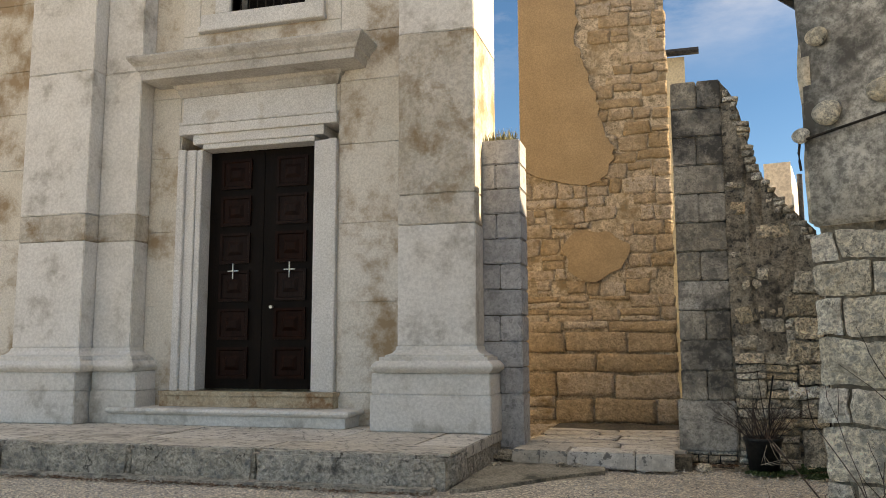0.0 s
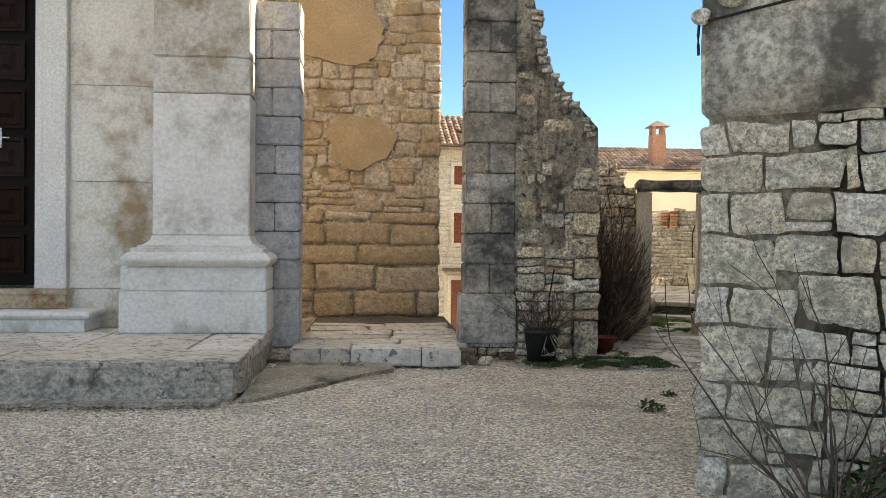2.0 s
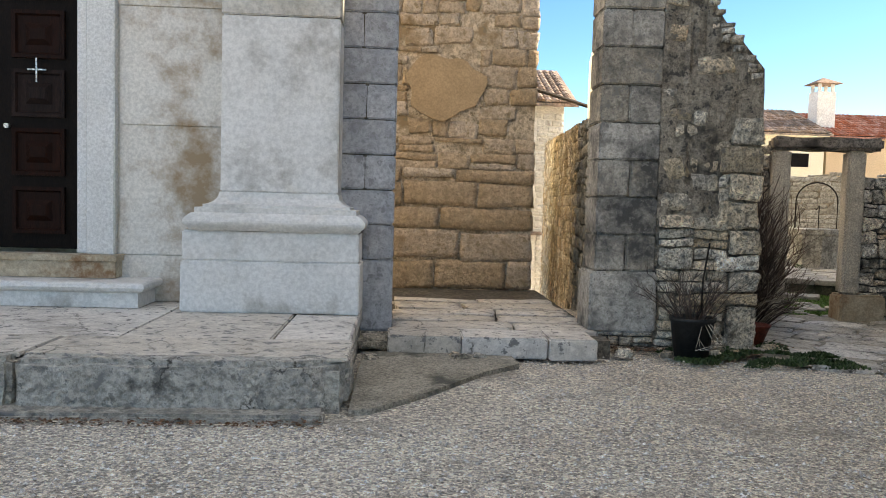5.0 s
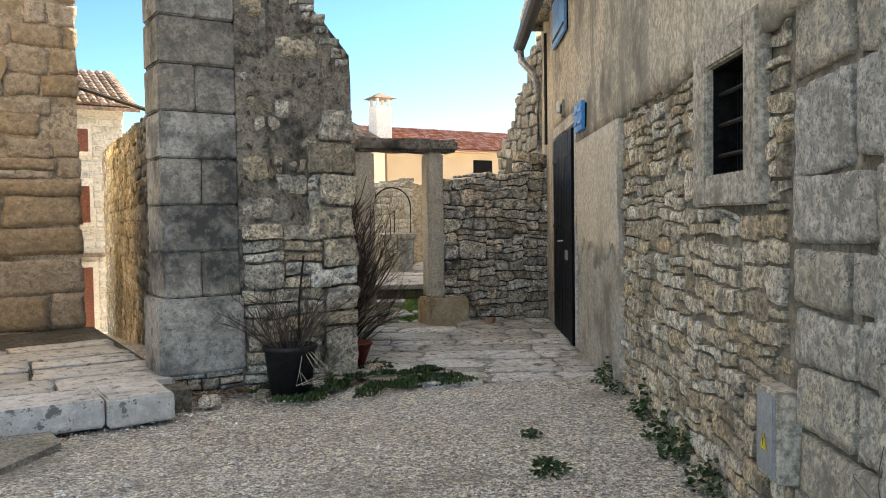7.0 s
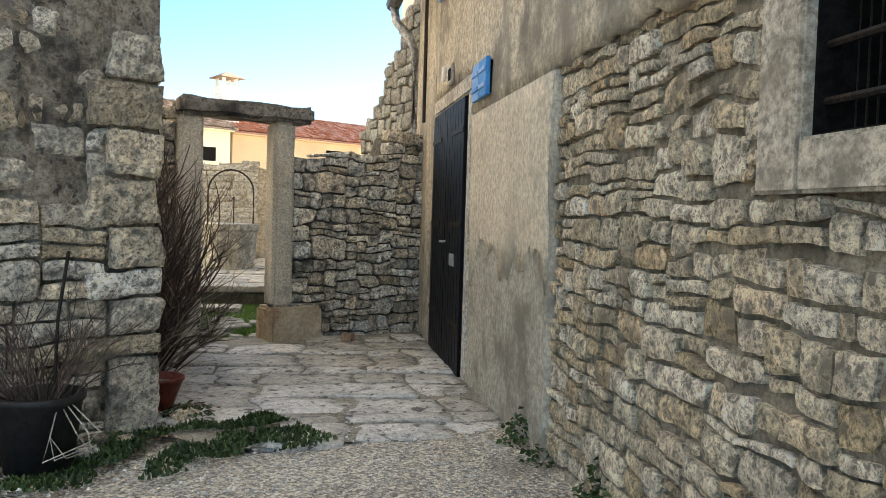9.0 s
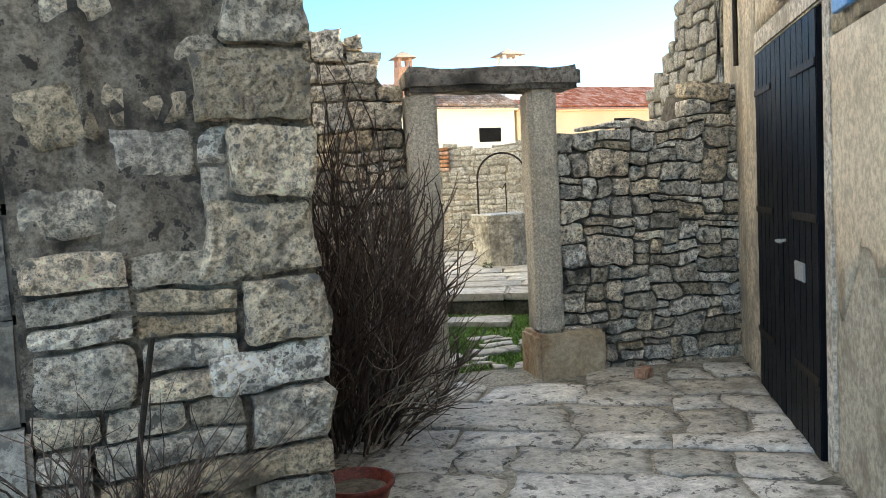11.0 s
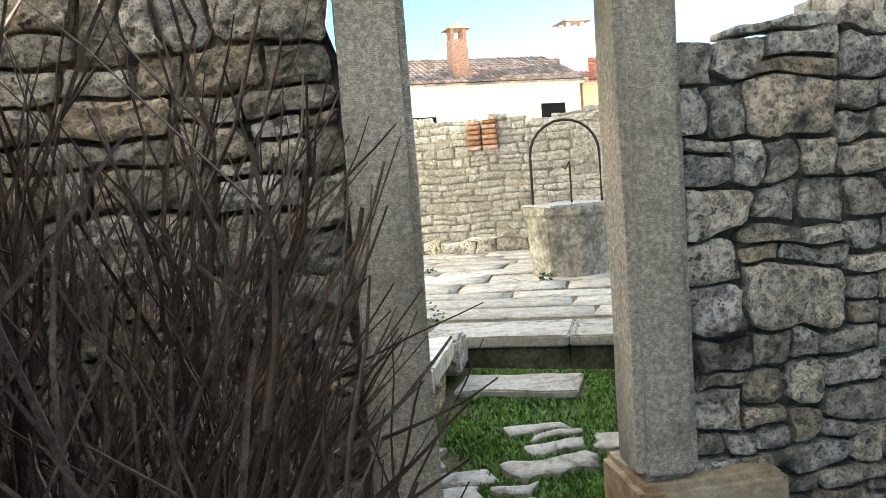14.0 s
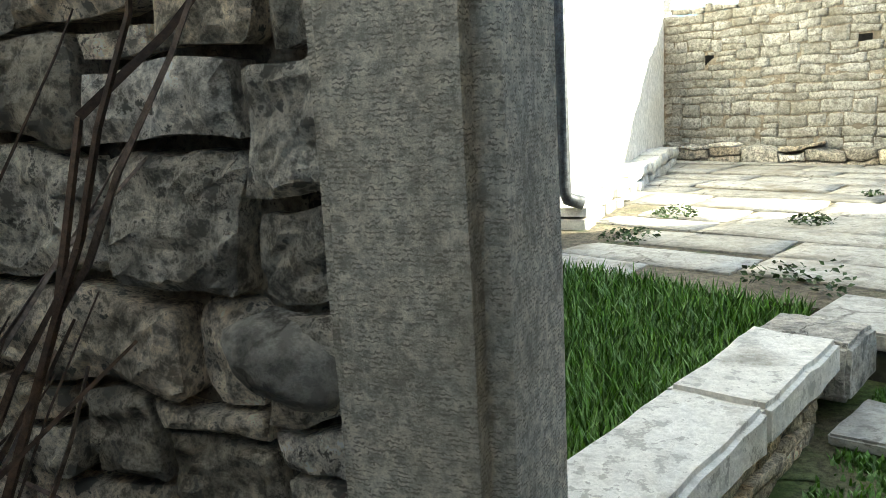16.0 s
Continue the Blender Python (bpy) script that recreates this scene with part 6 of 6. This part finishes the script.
t = thing("bare_shrub", "large leafless shrub with dense reddish brown stems", "shrub")
bm = bmesh.new()
shrub(bm, (2.62, 11.45, -0.08), 200, 2.0, 0.36, 0.3, 5, 0.0095, 4, 0.02, xmax=3.16)
part("branch_tangle", bm, M_TWIG, t)
bm = bmesh.new()
shrub(bm, (2.62, 11.35, -0.08), 80, 1.35, 0.85, 0.3, 6, 0.0085, 5, 0.12, (0.15, -0.1), xmax=3.22)
part("outer_tangle", bm, M_TWIG, t)
bm = bmesh.new()
shrub(bm, (2.6, 11.25, 0.0), 55, 1.05, 0.9, 0.3, 8, 0.006, 4, 0.2, (0.2, -0.2), xmax=3.3)
part("dry_tangle", bm, M_DRYTWIG, t, "bleached dry stems")
bm = bmesh.new()
tube(bm, [(2.7, 11.4, 0.1), (2.8, 11.45, 0.42), (2.95, 11.55, 0.75), (3.14, 11.62, 1.02), (3.22, 11.68, 1.16), (3.3, 11.72, 1.24), (3.32, 11.73, 1.32)], 0.012, 0.006, 6)
part("long_branch", bm, M_TWIG, t)

t = thing("potted_shrub", "dry leafless plant in a black plastic pot", "potted plant")
bm = bmesh.new()
lathe(bm, [(0.15, 0.0), (0.19, 0.32), (0.205, 0.33), (0.205, 0.36), (0.18, 0.36), (0.17, 0.3)], (1.36, 9.32, 0.0))
part("pot", bm, M_BLACKPOT, t, "", True)
bm = bmesh.new()
shrub(bm, (1.36, 9.32, 0.28), 55, 0.6, 0.9, 0.12, 11, 0.005, 5, 0.15)
part("branch_tangle", bm, M_TWIG, t)
bm = bmesh.new()
tube(bm, [(1.42, 9.3, 0.3), (1.44, 9.32, 0.7), (1.5, 9.36, 1.02)], 0.009)
part("stake", bm, M_IRON, t)
bm = bmesh.new()
for k in range(3):
    tube(bm, [(1.4 + 0.02 * k, 9.16, 0.34), (1.45 + 0.05 * k, 9.08, 0.2), (1.5, 9.06, 0.12 + 0.02 * k), (1.4 - 0.05 * k, 9.07, 0.1), (1.34, 9.1, 0.2), (1.4, 9.16, 0.36)], 0.0035, 0.0035, 5)
part("string", bm, M_DRYTWIG, t, "loose pale string")

t = thing("flower_pot", "empty rust-red plastic bowl pot by the wall", "pot")
bm = bmesh.new()
lathe(bm, [(0.09, 0.0), (0.125, 0.1), (0.155, 0.18), (0.165, 0.185), (0.165, 0.205), (0.15, 0.205), (0.138, 0.16)], (2.30, 10.15, -0.02), 24)
part("bowl", bm, M_RED, t, "", True)
bm = bmesh.new()
lathe(bm, [(0.14, 0.16), (0.0, 0.17)], (2.30, 10.15, -0.02), 24)
part("soil", bm, M_EARTH, t)

t = thing("corner_shrub", "sparse bare stems with green leaves at the house corner", "shrub")
bm = bmesh.new()
shrub(bm, (1.68, 4.25, 0.0), 30, 1.25, 0.75, 0.12, 14, 0.006, 3, 0.0)
part("branch_tangle", bm, M_TWIG, t)
lc = leaf_clump("leaves", (1.95, 4.12, 0.0), 0.28, 0.42, 420, M_LEAF, 15, "", 0.05)
lc.parent = t
del lc["category"]
lc.name = "foliage"
for i, (x, y, r, h, n) in enumerate(((1.69, 6.76, 0.1, 0.1, 120), (2.06, 7.35, 0.06, 0.05, 60), (3.5, 8.2, 0.1, 0.2, 150), (2.45, 6.55, 0.13, 0.22, 260), (2.62, 6.85, 0.1, 0.22, 160), (2.2, 6.15, 0.14, 0.16, 240))):
    leaf_clump("weed", (x, y, ground_z(x, y)), r, h, n, M_LEAF, 20 + i, "low dark green weed growing in the gravel", 0.028)


def near_ruin(r):
    x, y = r.uniform(1.1, 2.75), r.uniform(8.85, 9.65)
    return (x, y, 0.0) if r.random() < 0.9 - abs(y - 9.45) and noise.noise(Vector((x * 4, y * 4, 0))) > -0.05 else None


blades("weeds_strip", near_ruin, 4200, 0.032, M_LEAF, 31, "low dark weeds along the ruined wall", "weeds", 0.9, 0.008)


def court_y(x, y):
    return 0.52 * (x - 4.6) + 0.853 * (y - 15.0)


def lawn_z(x, y):
    rise = max(0.0, min(1.0, (court_y(x, y) + 0.5) / 1.3))
    return min(0.2, -0.09 + 0.045 * (y - 12.2) + 0.19 * rise)


bm = bmesh.new()
rows = [[bm.verts.new((2.3 + 0.2 * i, 12.9 + 0.2 * j, lawn_z(2.3 + 0.2 * i, 12.9 + 0.2 * j) - 0.005)) for i in range(9 + j // 3)] for j in range(19)]
for ra, rb in zip(rows, rows[1:]):
    for i in range(len(ra) - 1):
        bm.faces.new((ra[i], ra[i + 1], rb[i + 1], rb[i]))
structure("ground_lawn", bm, M_MOSS, "mossy ground under the grass beside the bench", "ground", True)


def lawn(r):
    x, y = r.uniform(2.5, 4.6), r.uniform(12.9, 16.5)
    bx = 3.52 + 0.5 * (y - 13.05) - 0.2
    return (x, y, lawn_z(x, y)) if x < bx and court_y(x, y) < (0.33 if x > 2.6 + 0.6 * (16.4 - y) else 0.95) and x > 2.4 else None


blades("grass", lawn, 24000, 0.12, M_GRASS, 33, "bright green grass patch beside the bench", "grass", 0.7, 0.005)


def path_grass(r):
    x, y = r.uniform(3.9, 6.0), r.uniform(12.7, 15.0)
    lx, ly = x - 4.5, y - 15.0
    cx, cy = 0.853 * (x - 4.6) - 0.52 * (y - 15.0), court_y(x, y)
    if 0.52 * lx + 0.853 * ly > -0.03 or x < 3.75 + 0.5 * (y - 13.05) or (0.1 < cx < 0.92 and -0.68 < cy < -0.24):
        return None
    return (x, y, -0.10 + 0.045 * (y - 12.2)) if noise.noise(Vector((x * 2.2, y * 2.2, 5))) > r.uniform(-0.55, 0.15) else None


blades("grass", path_grass, 30000, 0.035, M_GRASS, 35, "green grass and moss between stepping stones", "grass", 0.8, 0.006)

# tuft on the church pier, weeds in the joints of the court
blades("tuft", lambda r: (r.uniform(-1.85, -1.4), r.uniform(9.85, 10.15), 3.98), 260, 0.2, M_DRYGRASS, 41, "dry grass tuft on top of the pier", "grass", 0.6, 0.005)
for i, (x, y, r, h, n) in enumerate(((4.89, 17.62, 0.16, 0.1, 130), (4.42, 15.9, 0.2, 0.12, 110), (4.62, 15.62, 0.1, 0.2, 40), (3.95, 18.1, 0.2, 0.1, 150), (3.6, 17.2, 0.22, 0.08, 120), (5.6, 18.9, 0.08, 0.06, 40), (6.35, 17.2, 0.07, 0.12, 50))):
    leaf_clump("weed", (x, y, 0.235), r, h, n, M_LEAF, 60 + i, "small green weed in a joint of the court paving", 0.03)
for i, (x, y, r, h, n) in enumerate(((2.36, 9.85, 0.16, 0.12, 160), (2.3, 10.75, 0.2, 0.1, 160), (1.75, 9.5, 0.2, 0.1, 160), (3.35, 7.9, 0.12, 0.1, 90), (2.95, 7.25, 0.12, 0.28, 200))):
    leaf_clump("weed", (x, y, ground_z(x, y) - 0.01), r, h, n, M_LEAF, 80 + i, "low dark green weed at the foot of a wall", 0.03)


def loose_stones():
    rng = random.Random(77)
    for i in range(26):
        if i < 12:
            x, y = rng.uniform(2.2, 2.42), rng.uniform(9.6, 11.3)
        elif i < 20:
            x, y = rng.uniform(0.2, 2.0), rng.uniform(9.25, 9.6)
        else:
            x, y = rng.uniform(-1.5, 0.4), rng.uniform(8.8, 9.0)
        r = rng.uniform(0.02, 0.075)
        bm = block(-r, r, -r * 0.8, r * 0.8, -r * 0.6, r * 0.6, r * 0.3, r * 0.25, r, 200 + i, 9)
        ob = part("loose_stone", bm, M_RUBBLE)
        ob.matrix_basis = pose(x, y, ground_z(x, y) + r * 0.4, 0, 0, rng.uniform(0, 180))
        tagged(ob, "small pale stone lying loose at the wall foot", "stone", "loose stones along the walls")


loose_stones()
bm = block(-0.06, 0.06, -0.05, 0.05, -0.035, 0.04, 0.008, 0.01, 0.04, 301, 9)
ob = part("broken_brick", bm, M_BRICK)
ob.matrix_basis = pose(4.84, 11.56, 0.025, 0, 0, 25)
tagged(ob, "broken red brick lying by the gate wall", "brick")


def leaf_litter():
    rng = random.Random(91)
    vv, ff = [], []
    for _ in range(2600):
        if rng.random() < 0.6:
            x = rng.uniform(-9.0, -1.7)
            y = 6.98 - 0.1 * (x < -6.6) - abs(rng.gauss(0, 0.05)) + 0.06 * noise.noise(Vector((x * 2, 0, 0)))
        else:
            x = rng.uniform(0.6, 2.6)
            y = 9.62 - abs(rng.gauss(0, 0.12)) - (0.0 if x < 2.1 else -0.5)
        s0, a, n0 = rng.uniform(0.008, 0.024), rng.uniform(0, math.tau), len(vv)
        c, d = math.cos(a) * s0, math.sin(a) * s0
        z = ground_z(x, y) + rng.uniform(0.008, 0.03)
        vv += [(x + c, y + d, z), (x - d * 0.5, y + c * 0.5, z + rng.uniform(-0.004, 0.012)), (x - c, y - d, z), (x + d * 0.5, y - c * 0.5, z + rng.uniform(-0.004, 0.012))]
        ff.append((n0, n0 + 1, n0 + 2, n0 + 3))
    me = bpy.data.meshes.new("leaf_litter")
    me.from_pydata(vv, [], ff)
    me.materials.append(M_LITTER)
    tagged(new("leaf_litter", me), "dry brown leaves and chips along the foot of the steps", "leaf litter", "", "stuff")


leaf_litter()
